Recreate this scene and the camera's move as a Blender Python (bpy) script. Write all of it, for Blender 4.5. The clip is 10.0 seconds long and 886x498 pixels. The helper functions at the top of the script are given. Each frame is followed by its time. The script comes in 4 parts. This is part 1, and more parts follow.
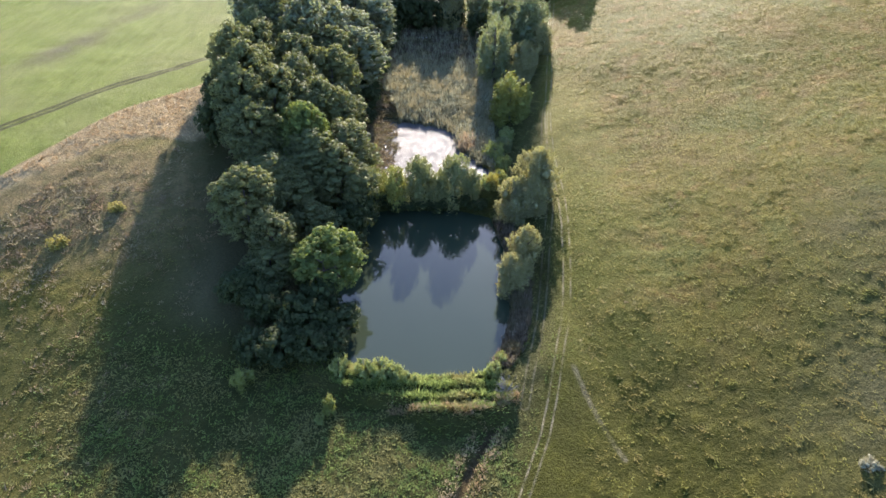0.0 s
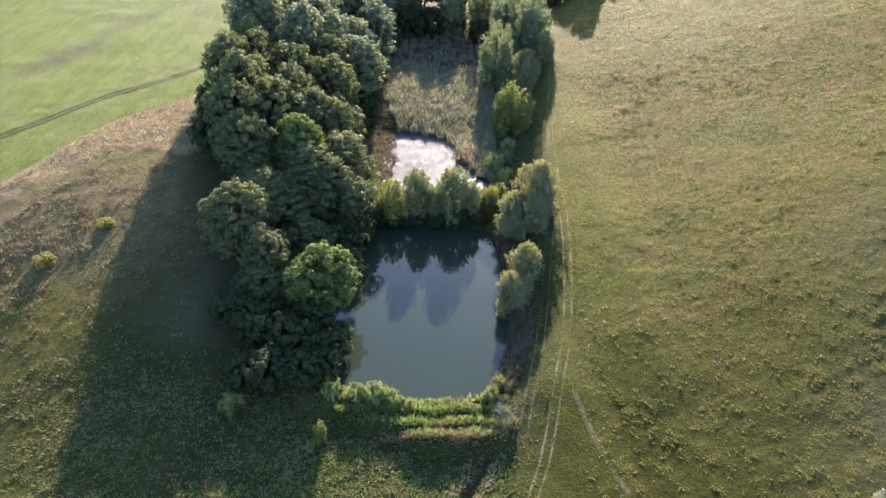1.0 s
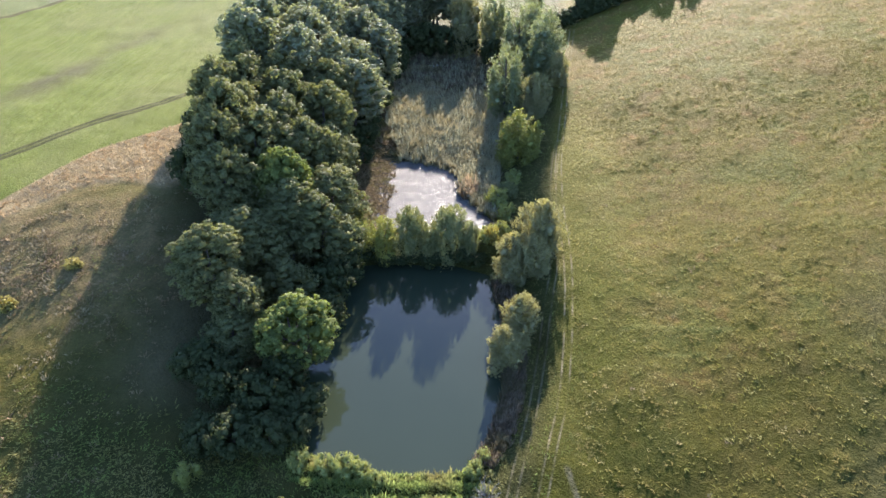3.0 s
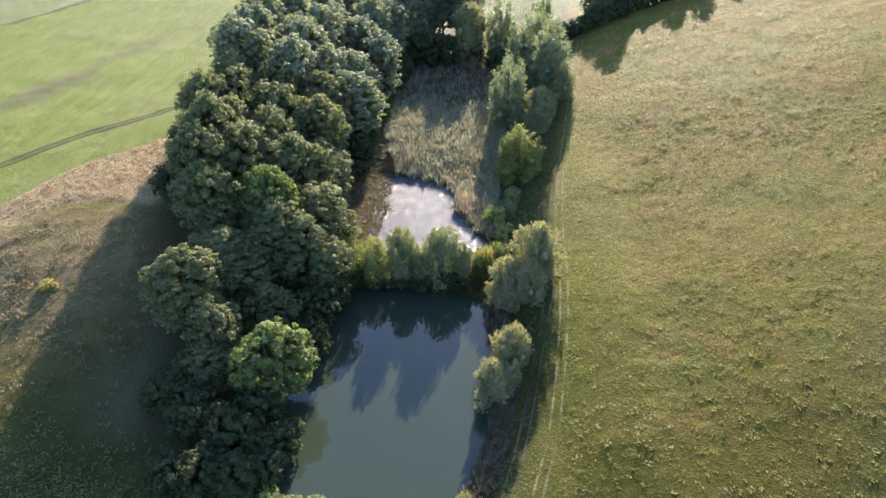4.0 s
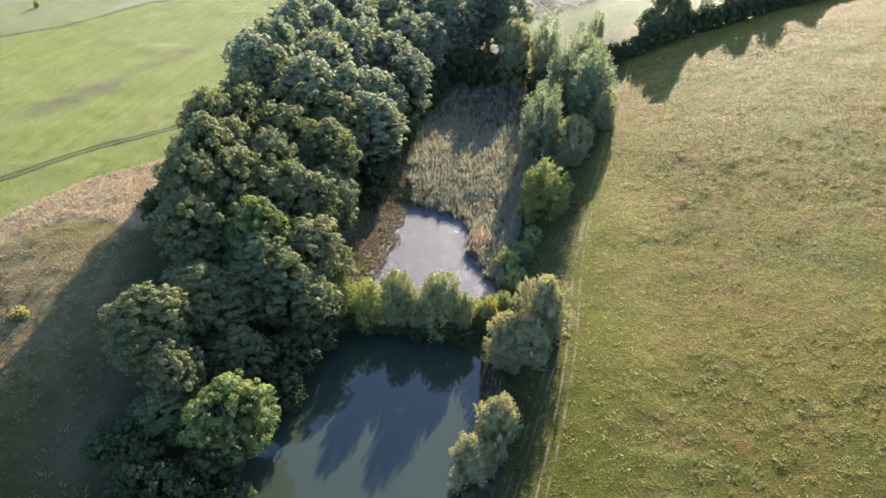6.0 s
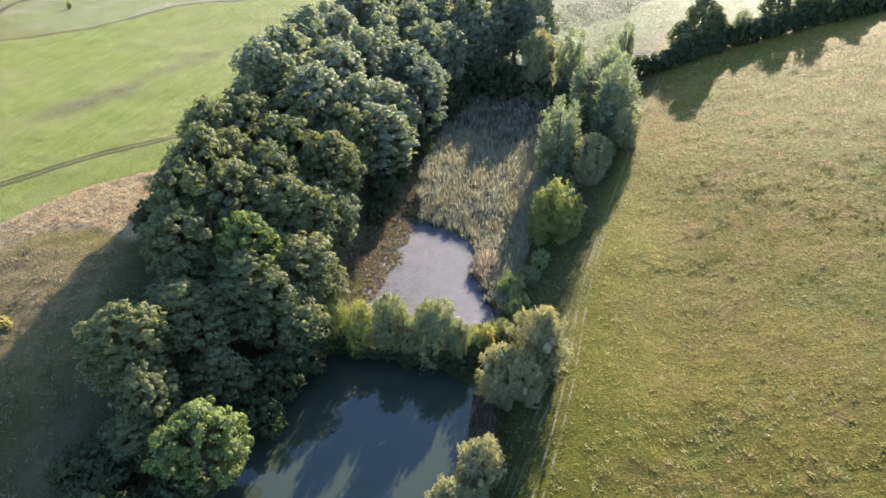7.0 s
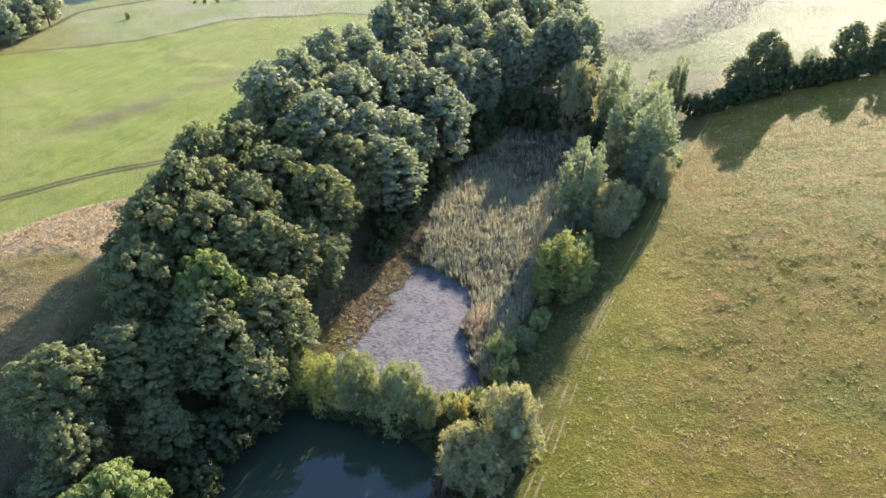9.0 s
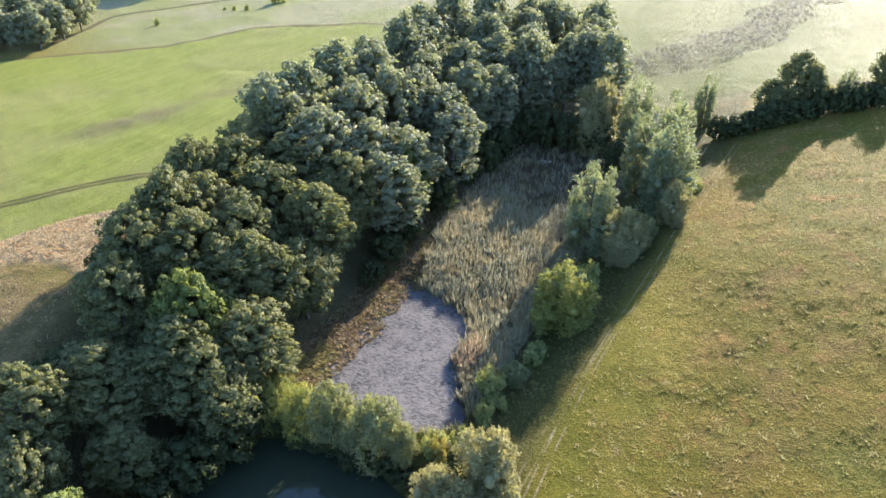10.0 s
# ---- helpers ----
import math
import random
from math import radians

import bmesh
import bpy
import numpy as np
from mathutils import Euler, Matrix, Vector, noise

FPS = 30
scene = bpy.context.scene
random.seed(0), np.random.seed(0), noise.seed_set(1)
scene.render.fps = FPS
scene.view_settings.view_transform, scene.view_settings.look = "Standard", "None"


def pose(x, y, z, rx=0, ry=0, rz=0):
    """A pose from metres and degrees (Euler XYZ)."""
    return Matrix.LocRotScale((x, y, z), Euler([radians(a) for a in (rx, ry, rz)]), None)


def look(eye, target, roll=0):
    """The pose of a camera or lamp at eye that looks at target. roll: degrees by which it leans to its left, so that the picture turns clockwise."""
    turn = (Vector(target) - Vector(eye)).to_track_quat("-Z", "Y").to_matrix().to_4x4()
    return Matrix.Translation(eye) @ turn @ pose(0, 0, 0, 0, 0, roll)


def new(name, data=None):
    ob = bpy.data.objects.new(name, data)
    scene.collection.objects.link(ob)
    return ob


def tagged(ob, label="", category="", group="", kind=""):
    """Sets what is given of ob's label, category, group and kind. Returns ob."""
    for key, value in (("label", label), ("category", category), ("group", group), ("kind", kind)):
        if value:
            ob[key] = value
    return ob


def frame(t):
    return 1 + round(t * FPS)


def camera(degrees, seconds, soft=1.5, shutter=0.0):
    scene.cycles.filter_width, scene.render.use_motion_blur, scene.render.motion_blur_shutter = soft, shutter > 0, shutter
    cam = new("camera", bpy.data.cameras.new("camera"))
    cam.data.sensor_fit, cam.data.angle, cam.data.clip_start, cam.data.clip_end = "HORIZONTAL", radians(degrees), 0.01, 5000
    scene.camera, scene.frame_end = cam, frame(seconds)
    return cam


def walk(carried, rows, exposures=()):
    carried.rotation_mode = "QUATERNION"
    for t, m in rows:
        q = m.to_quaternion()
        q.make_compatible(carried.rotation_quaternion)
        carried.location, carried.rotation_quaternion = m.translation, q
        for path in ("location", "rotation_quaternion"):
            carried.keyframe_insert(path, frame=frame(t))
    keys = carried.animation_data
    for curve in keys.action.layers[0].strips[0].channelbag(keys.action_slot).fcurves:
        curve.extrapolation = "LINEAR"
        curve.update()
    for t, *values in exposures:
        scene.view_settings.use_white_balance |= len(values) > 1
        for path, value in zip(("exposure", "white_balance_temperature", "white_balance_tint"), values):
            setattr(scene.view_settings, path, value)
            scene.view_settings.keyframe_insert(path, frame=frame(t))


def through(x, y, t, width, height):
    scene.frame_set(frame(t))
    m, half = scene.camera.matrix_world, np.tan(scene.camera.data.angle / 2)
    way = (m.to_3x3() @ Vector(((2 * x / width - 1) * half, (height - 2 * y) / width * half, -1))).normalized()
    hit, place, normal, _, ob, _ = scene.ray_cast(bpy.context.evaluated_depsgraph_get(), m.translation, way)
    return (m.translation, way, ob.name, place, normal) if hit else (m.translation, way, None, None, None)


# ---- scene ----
cam = camera(64.5, 10.0, soft=1.5)
METRES, EYE, TILT, LEAN, TURN = 100.0, 92.3, -34.0, -0.4, 0.0
ROWS = [
    (0.0, 0.0, 0.0, 0.0, 0.0, 0.0, -0.0),
    (0.5, 0.0074, 0.0194, 0.0148, 0.14, 0.09, 0.03),
    (1.0, 0.0173, 0.0431, 0.0322, 0.46, 0.18, -0.06),
    (1.5, 0.0314, 0.0706, 0.0516, 0.95, 0.29, -0.26),
    (2.0, 0.0482, 0.1005, 0.0719, 1.51, 0.46, -0.46),
    (2.5, 0.0688, 0.1325, 0.0939, 2.12, 0.6, -0.73),
    (4.0, 0.1427, 0.2347, 0.1633, 4.13, 0.89, -1.7),
    (4.5, 0.171, 0.2714, 0.1872, 5.07, 0.97, -2.24),
    (5.0, 0.2001, 0.3087, 0.2112, 6.38, 0.97, -3.05),
    (5.5, 0.2308, 0.3467, 0.2356, 8.04, 0.9, -4.11),
    (7.0, 0.3264, 0.4653, 0.3099, 12.9, 0.74, -7.26),
    (7.5, 0.3577, 0.5063, 0.3358, 14.48, 0.73, -8.29),
    (8.0, 0.3887, 0.5481, 0.3619, 16.02, 0.74, -9.29),
    (8.5, 0.4186, 0.5905, 0.3883, 17.57, 0.8, -10.32),
    (9.0, 0.4476, 0.6338, 0.4154, 19.15, 0.82, -11.36),
    (9.5, 0.4748, 0.6774, 0.443, 20.71, 0.79, -12.4),
    (10.0, 0.5008, 0.722, 0.4709, 22.41, 0.72, -13.52),
]
walk(cam, [(t, pose(0, 0, EYE, TILT, LEAN, TURN) @ pose(METRES * x, METRES * y, METRES * z, 90 + pitch, roll, yaw)) for t, x, y, z, yaw, pitch, roll in ROWS],
     exposures=((0.0, 2.18, 6200, 16), (4.0, 2.28, 6200, 16), (10.0, 2.42, 6250, 17)))


# ---- light ----
SUN_SIDE, SUN_HEIGHT = 4.6, 21.0            # degrees to the right of straight ahead, degrees above the horizon
world = bpy.data.worlds.new("sky")
scene.world = world
world.use_nodes = True
wn = world.node_tree
wn.nodes.clear()
sky = wn.nodes.new("ShaderNodeTexSky")
sky.sky_type, sky.sun_disc = "NISHITA", False
sky.sun_elevation, sky.sun_rotation = radians(SUN_HEIGHT), radians(SUN_SIDE)
sky.air_density, sky.dust_density, sky.ozone_density = 0.85, 0.6, 3.8
back = wn.nodes.new("ShaderNodeBackground")
back.inputs["Strength"].default_value = 0.15
wout = wn.nodes.new("ShaderNodeOutputWorld")
wn.links.new(sky.outputs[0], back.inputs["Color"])
wn.links.new(back.outputs[0], wout.inputs["Surface"])
sun = new("sun", bpy.data.lights.new("sun", "SUN"))
sun.data.energy, sun.data.angle, sun.data.color = 4.6, radians(0.7), (1.0, 0.89, 0.74)
sun.matrix_world = look((0, 0, 0), (-math.sin(radians(SUN_SIDE)) * math.cos(radians(SUN_HEIGHT)), -math.cos(radians(SUN_SIDE)) * math.cos(radians(SUN_HEIGHT)), -math.sin(radians(SUN_HEIGHT))))

# ---- materials ----
class Mat:
    """A small writer of node materials."""
    def __init__(self, name):
        self.m = bpy.data.materials.new(name)
        self.m.use_nodes = True
        self.t = self.m.node_tree
        self.t.nodes.clear()
        self.out = self.t.nodes.new("ShaderNodeOutputMaterial")
    def put(self, sock, v):
        if isinstance(v, bpy.types.NodeSocket):
            self.t.links.new(v, sock)
        elif isinstance(v, tuple) and len(v) == 3 and sock.type == "RGBA":
            sock.default_value = (*v, 1)
        else:
            sock.default_value = v
    def math(self, op, a, b=0.0, c=0.0, clamp=False):
        n = self.t.nodes.new("ShaderNodeMath")
        n.operation, n.use_clamp = op, clamp
        for s, v in zip(n.inputs, (a, b, c)):
            self.put(s, v)
        return n.outputs[0]
    def step(self, v, lo, hi, a=0.0, b=1.0):
        n = self.t.nodes.new("ShaderNodeMapRange")
        n.interpolation_type = "SMOOTHSTEP"
        for k, q in zip(("Value", "From Min", "From Max", "To Min", "To Max"), (v, lo, hi, a, b)):
            self.put(n.inputs[k], q)
        return n.outputs[0]
    def mix(self, f, a, b, how="MIX"):
        n = self.t.nodes.new("ShaderNodeMix")
        n.data_type, n.blend_type = "RGBA", how
        self.put(n.inputs[0], f), self.put(n.inputs[6], a), self.put(n.inputs[7], b)
        return n.outputs[2]
    def where(self, scale=(1, 1, 1), turn=0.0):
        g = self.t.nodes.new("ShaderNodeNewGeometry")
        n = self.t.nodes.new("ShaderNodeMapping")
        self.put(n.inputs["Vector"], g.outputs["Position"])
        n.inputs["Scale"].default_value = scale
        n.inputs["Rotation"].default_value = (0, 0, radians(turn))
        return n.outputs[0]
    def noise(self, scale, detail=3.0, vec=None, rough=0.55):
        n = self.t.nodes.new("ShaderNodeTexNoise")
        n.inputs["Scale"].default_value, n.inputs["Detail"].default_value, n.inputs["Roughness"].default_value = scale, detail, rough
        self.put(n.inputs["Vector"], vec if vec is not None else self.where())
        return n.outputs["Fac"]
    def attr(self, name):
        n = self.t.nodes.new("ShaderNodeAttribute")
        n.attribute_name = name
        return n.outputs["Fac"]
    def island(self):
        return self.t.nodes.new("ShaderNodeNewGeometry").outputs["Random Per Island"]
    def thing(self):
        return self.t.nodes.new("ShaderNodeObjectInfo").outputs["Random"]
    def bump(self, h, dist, strength=1.0):
        n = self.t.nodes.new("ShaderNodeBump")
        n.inputs["Distance"].default_value, n.inputs["Strength"].default_value = dist, strength
        self.put(n.inputs["Height"], h)
        return n.outputs[0]
    def surface(self, color, rough=0.8, spec=0.3, normal=None, through=None, share=0.3, ior=None, sheen=None, tint=None):
        p = self.t.nodes.new("ShaderNodeBsdfPrincipled")
        self.put(p.inputs["Base Color"], color), self.put(p.inputs["Roughness"], rough)
        self.put(p.inputs["Specular IOR Level"], spec)
        if ior:
            p.inputs["IOR"].default_value = ior
        if sheen is not None:
            self.put(p.inputs["Sheen Weight"], sheen)
            p.inputs["Sheen Roughness"].default_value = 0.55
            p.inputs["Sheen Tint"].default_value = (1.0, 0.88, 0.35, 1)
        if tint:
            p.inputs["Specular Tint"].default_value = (*tint, 1)
        if normal is not None:
            self.put(p.inputs["Normal"], normal)
        shader = p.outputs[0]
        if through is not None:
            tr = self.t.nodes.new("ShaderNodeBsdfTranslucent")
            self.put(tr.inputs["Color"], through)
            mx = self.t.nodes.new("ShaderNodeMixShader")
            mx.inputs[0].default_value = share
            self.t.links.new(shader, mx.inputs[1]), self.t.links.new(tr.outputs[0], mx.inputs[2])
            shader = mx.outputs[0]
        self.t.links.new(shader, self.out.inputs["Surface"])
        return self.m


def leaf_material(name, dark, light, autumn, share=0.42, rough=0.64, spec=0.12):
    """Foliage: each leaf cluster and each tree a little different."""
    k = Mat(name)
    c = k.mix(k.step(k.island(), 0.0, 1.0, 0.36, 0.68), dark, light)
    c = k.mix(k.step(k.noise(0.35, 2), 0.55, 0.75, 0.0, 0.5), c, autumn)
    c = k.mix(k.math("MULTIPLY", k.thing(), 0.45), c, tuple(0.5 * (a + b) for a, b in zip(light, autumn)))
    c = k.mix(k.step(k.noise(1.3, 3), 0.35, 0.65, 0.35, 0.0), c, dark)
    return k.surface(c, rough, spec, through=k.mix(1.0, c, (1.0, 1.0, 0.55), "MULTIPLY"), share=share)


M_OAK = leaf_material("oak_leaves", (0.077, 0.091, 0.042), (0.220, 0.236, 0.105), (0.25, 0.23, 0.096), share=0.50)
M_OAK_BRIGHT = leaf_material("fresh_oak_leaves", (0.062, 0.088, 0.030), (0.200, 0.255, 0.078), (0.235, 0.252, 0.08), share=0.5)
# distant foliage: haze is put into the colour, paler and greyer than near leaves
M_FAR = leaf_material("haze_paled_leaves", (0.136, 0.158, 0.108), (0.295, 0.322, 0.200), (0.315, 0.305, 0.18), share=0.54)
M_WILLOW = leaf_material("grey_willow_leaves", (0.160, 0.152, 0.074), (0.410, 0.385, 0.205), (0.36, 0.33, 0.15), share=0.52)
M_SHRUB = leaf_material("olive_shrub_leaves", (0.100, 0.115, 0.052), (0.275, 0.295, 0.135), (0.31, 0.29, 0.12), share=0.44)
M_YELLOW = leaf_material("yellow_green_leaves", (0.15, 0.170, 0.050), (0.335, 0.35, 0.110), (0.38, 0.36, 0.10), share=0.48)
M_POPLAR = leaf_material("poplar_leaves", (0.13, 0.155, 0.092), (0.29, 0.33, 0.185), (0.31, 0.33, 0.15), share=0.5)
# bush green with the shade under the grove worked into the leaf colour
M_DARKBUSH = leaf_material("shade_darkened_bush_leaves", (0.030, 0.042, 0.018), (0.080, 0.100, 0.040), (0.095, 0.098, 0.038))
M_BANK = leaf_material("bank_weed_leaves", (0.165, 0.19, 0.070), (0.39, 0.42, 0.155), (0.43, 0.40, 0.145), share=0.48)
M_GOLD = leaf_material("goldenrod_leaves", (0.18, 0.155, 0.05), (0.40, 0.34, 0.10), (0.43, 0.35, 0.09), share=0.45)
M_YOUNG = leaf_material("young_tree_leaves", (0.100, 0.116, 0.038), (0.275, 0.295, 0.082), (0.34, 0.33, 0.09), share=0.46)

k = Mat("bark")
grain = k.noise(6, 4, k.where((1, 1, 0.25)))
M_BARK = k.surface(k.mix(grain, (0.05, 0.042, 0.033), (0.16, 0.14, 0.11)), 0.9, 0.2, k.bump(grain, 0.03))
k = Mat("dead_wood")
M_DEAD = k.surface(k.mix(k.noise(3, 3), (0.13, 0.12, 0.105), (0.27, 0.25, 0.22)), 0.8, 0.2)


def blade_material(name, colours, share=0.35):
    k = Mat(name)
    r = k.island()
    c = k.mix(k.step(r, 0.0, 0.6), colours[0], colours[1])
    c = k.mix(k.step(k.noise(0.16, 3), 0.42, 0.62), c, colours[2])
    return k.surface(c, 0.75, 0.1, through=c, share=share)


M_TUFT = blade_material("meadow_tuft_grass", ((0.245, 0.245, 0.055), (0.39, 0.37, 0.115), (0.38, 0.31, 0.115)), 0.75)
M_CLUMP = blade_material("straw_clump_grass", ((0.35, 0.34, 0.10), (0.50, 0.46, 0.19), (0.50, 0.41, 0.19)), 0.6)
M_SLOPE = blade_material("slope_tuft_grass", ((0.13, 0.15, 0.040), (0.25, 0.26, 0.080), (0.25, 0.215, 0.080)), 0.7)
M_LUSH = blade_material("lush_bank_grass", ((0.095, 0.115, 0.028), (0.175, 0.195, 0.052), (0.22, 0.19, 0.07)), 0.58)
M_SIDE = blade_material("trackside_grass", ((0.11, 0.13, 0.032), (0.19, 0.21, 0.055), (0.24, 0.21, 0.08)), 0.6)
M_TOUSLE = blade_material("tousled_bank_grass", ((0.105, 0.145, 0.040), (0.240, 0.295, 0.085), (0.285, 0.265, 0.10)), 0.66)
M_SCRUB = blade_material("dry_weeds", ((0.155, 0.130, 0.075), (0.32, 0.265, 0.16), (0.29, 0.205, 0.125)), 0.62)
M_SHORE = blade_material("shore_weed_leaves", ((0.085, 0.066, 0.044), (0.20, 0.155, 0.105), (0.13, 0.115, 0.06)))
M_STRIP = blade_material("far_grey_weeds", ((0.14, 0.125, 0.095), (0.28, 0.25, 0.20), (0.21, 0.19, 0.12)))
M_DRY = blade_material("dry_tall_grass", ((0.28, 0.215, 0.118), (0.43, 0.33, 0.185), (0.37, 0.255, 0.13)), 0.45)
M_REED = blade_material("reed_leaves", ((0.130, 0.130, 0.076), (0.345, 0.328, 0.205), (0.315, 0.275, 0.155)))
M_RUST = blade_material("rusty_sedge", ((0.19, 0.14, 0.085), (0.36, 0.28, 0.175), (0.31, 0.225, 0.135)), 0.5)
M_MARSH = blade_material("marsh_plants", ((0.085, 0.066, 0.030), (0.29, 0.215, 0.115), (0.21, 0.18, 0.065)), 0.5)

# still, silty water of the lower pond
k = Mat("silty_pond_water")
silt = k.noise(0.05, 2)
M_WATER = k.surface(k.mix(silt, (0.022, 0.030, 0.018), (0.029, 0.038, 0.023)), 0.03, 0.5, k.bump(k.noise(1.2, 2), 0.004), ior=1.33)
# wind-ruffled water of the upper pond with floating weed
k = Mat("ruffled_weedy_water")
weed = k.step(k.math("ADD", k.math("MULTIPLY", k.noise(3.2, 6, k.where((0.45, 1.0, 1.0), 25), 0.7), 0.8), k.math("MULTIPLY", k.noise(0.3, 3), 0.2)), 0.42, 0.56)
sep = k.t.nodes.new("ShaderNodeSeparateXYZ")
k.put(sep.inputs[0], k.where())
open_end = k.step(k.math("ADD", sep.outputs[0], k.math("MULTIPLY", k.noise(0.5, 3), 4.0)), 11.5, 13.0, 1.0, 0.0)      # the clear end by the dam carries no weed
weed = k.math("MULTIPLY", weed, open_end)
chop = k.math("ADD", k.noise(9.0, 3, k.where((0.7, 1.0, 1.0), 25)), k.math("MULTIPLY", k.noise(4.5, 2), 0.15))
M_WATER2 = k.surface(k.mix(weed, (0.030, 0.031, 0.032), (0.128, 0.122, 0.113)), k.math("ADD", 0.26, k.math("MULTIPLY", weed, 0.44)), k.math("SUBTRACT", 0.14, k.math("MULTIPLY", weed, 0.12)), k.bump(k.math("MULTIPLY", chop, k.math("ADD", 0.25, k.math("MULTIPLY", open_end, 0.75))), 0.10), ior=1.33)

# the one ground sheet
k = Mat("meadow_ground")
big, mid, fine = k.noise(0.022, 3), k.noise(0.12, 4), k.noise(2.0, 5, k.where((1.0, 1.0, 1.0), 8), 0.65)
speck = k.noise(3.6, 4, None, 0.7)
meadow = k.mix(k.step(big, 0.40, 0.62), (0.048, 0.052, 0.003), (0.066, 0.058, 0.006))
meadow = k.mix(k.step(mid, 0.46, 0.66, 0.0, 0.75), meadow, (0.090, 0.064, 0.022))
meadow = k.mix(k.step(k.noise(0.055, 4), 0.50, 0.64, 0.0, 0.8), meadow, (0.046, 0.059, 0.009))
meadow = k.mix(k.step(k.noise(0.21, 5), 0.58, 0.68, 0.0, 0.7), meadow, (0.125, 0.073, 0.028))
crop_lines = k.noise(0.5, 3, k.where((1.0, 0.12, 1.0), 38))
crop = k.mix(k.step(crop_lines, 0.35, 0.65), (0.076, 0.108, 0.013), (0.106, 0.133, 0.024))
crop = k.mix(k.step(big, 0.45, 0.65, 0.0, 0.6), crop, (0.122, 0.128, 0.044))
dry = k.mix(mid, (0.205, 0.150, 0.080), (0.28, 0.205, 0.115))
scrub = k.mix(k.step(k.noise(0.3, 4), 0.38, 0.62), (0.086, 0.068, 0.030), (0.145, 0.100, 0.050))
# lush turf, its green taken darker still to deepen the grove's shade
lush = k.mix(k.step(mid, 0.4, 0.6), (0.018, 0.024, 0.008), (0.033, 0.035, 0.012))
marsh = k.mix(mid, (0.040, 0.036, 0.020), (0.10, 0.085, 0.048))
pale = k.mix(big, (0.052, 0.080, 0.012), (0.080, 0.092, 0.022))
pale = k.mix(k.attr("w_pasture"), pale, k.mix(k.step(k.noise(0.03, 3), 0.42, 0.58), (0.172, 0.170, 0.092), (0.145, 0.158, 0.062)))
tussock = k.math("MULTIPLY", k.step(k.noise(1.0, 6, k.where((1.0, 1.0, 1.0), 12), 0.68), 0.46, 0.68), k.step(k.noise(0.09, 3), 0.35, 0.62, 0.45, 1.0))
meadow = k.mix(k.math("MULTIPLY", k.attr("w_lime"), 0.75), meadow, (0.064, 0.074, 0.005))
tussock = k.math("ADD", k.math("MULTIPLY", tussock, 0.5), k.math("MULTIPLY", k.attr("h_tussock"), 0.65), clamp=True)
meadow = k.mix(tussock, meadow, k.mix(0.55, k.mix(1.0, meadow, (1.6, 1.5, 1.6), "MULTIPLY"), (0.185, 0.148, 0.036)))
# darker green towards the near end of the meadow
meadow = k.mix(k.math("MULTIPLY", k.attr("w_near_dark"), k.step(mid, 0.25, 0.6, 0.70, 0.95)), meadow, k.mix(tussock, (0.020, 0.024, 0.003), (0.062, 0.060, 0.010)))
meadow = k.mix(1.0, meadow, (0.98, 0.94, 0.70), "MULTIPLY")
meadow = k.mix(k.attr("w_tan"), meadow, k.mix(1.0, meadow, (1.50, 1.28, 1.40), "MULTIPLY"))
c = k.mix(k.attr("w_lush_shade"), meadow, lush)
c = k.mix(k.attr("w_scrub"), c, scrub)
wob = k.math("MULTIPLY", k.math("SUBTRACT", mid, 0.5), 3.0)
d = k.math("ADD", k.attr("d_dry"), wob)
c = k.mix(k.step(d, -1.0, 2.5, 1.0, 0.0), c, dry)
c = k.mix(k.step(k.attr("d_crop"), -0.3, 0.5, 1.0, 0.0), c, crop)
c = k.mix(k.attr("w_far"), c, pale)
c = k.mix(k.math("MULTIPLY", k.attr("w_brown"), k.step(mid, 0.3, 0.6, 0.45, 0.95)), c, k.mix(tussock, (0.050, 0.049, 0.028), (0.092, 0.084, 0.045)))
c = k.mix(k.attr("w_marsh"), c, marsh)
soil = k.mix(fine, (0.16, 0.13, 0.09), (0.30, 0.26, 0.19))
for name, half, wide, keep in (("d_path", 0.76, 0.26, 0.6), ("d_lane", 0.74, 0.26, 0.36)):
    rut = k.step(k.math("ABSOLUTE", k.math("SUBTRACT", k.math("ABSOLUTE", k.attr(name)), half)), wide * 0.35, wide, 1.0, 0.0)
    c = k.mix(k.math("MULTIPLY", rut, k.step(k.noise(0.2, 3), 0.38, 0.60, 0.05, keep)), c, soil)
rut = k.step(k.math("ABSOLUTE", k.math("SUBTRACT", k.math("ABSOLUTE", k.attr("d_track")), 0.95)), 0.42, 0.95, 1.0, 0.0)
c = k.mix(k.math("MULTIPLY", rut, 0.95), c, (0.022, 0.026, 0.010))
c = k.mix(k.math("MULTIPLY", k.step(k.attr("d_edge"), 0.9, 2.3, 1.0, 0.0), 0.85), c, (0.045, 0.042, 0.022))
c = k.mix(k.math("MULTIPLY", k.step(k.attr("d_scar"), 0.25, 0.7, 1.0, 0.0), k.step(mid, 0.35, 0.6, 0.1, 0.45)), c, soil)
c = k.mix(k.math("MULTIPLY", k.step(k.attr("d_line"), 0.3, 0.9, 1.0, 0.0), 0.45), c, (0.110, 0.120, 0.030))
c = k.mix(k.math("MULTIPLY", k.step(k.attr("d_ditch"), 0.45, 1.0, 1.0, 0.0), 0.95), c, k.mix(fine, (0.030, 0.020, 0.012), (0.085, 0.058, 0.036)))
c = k.mix(k.step(fine, 0.42, 0.58, 0.62, 0.0), c, k.mix(0.62, c, (0.018, 0.020, 0.003)))
c = k.mix(k.step(speck, 0.50, 0.62, 0.0, 0.7), c, k.mix(1.0, c, (1.7, 1.6, 1.4), "MULTIPLY"))
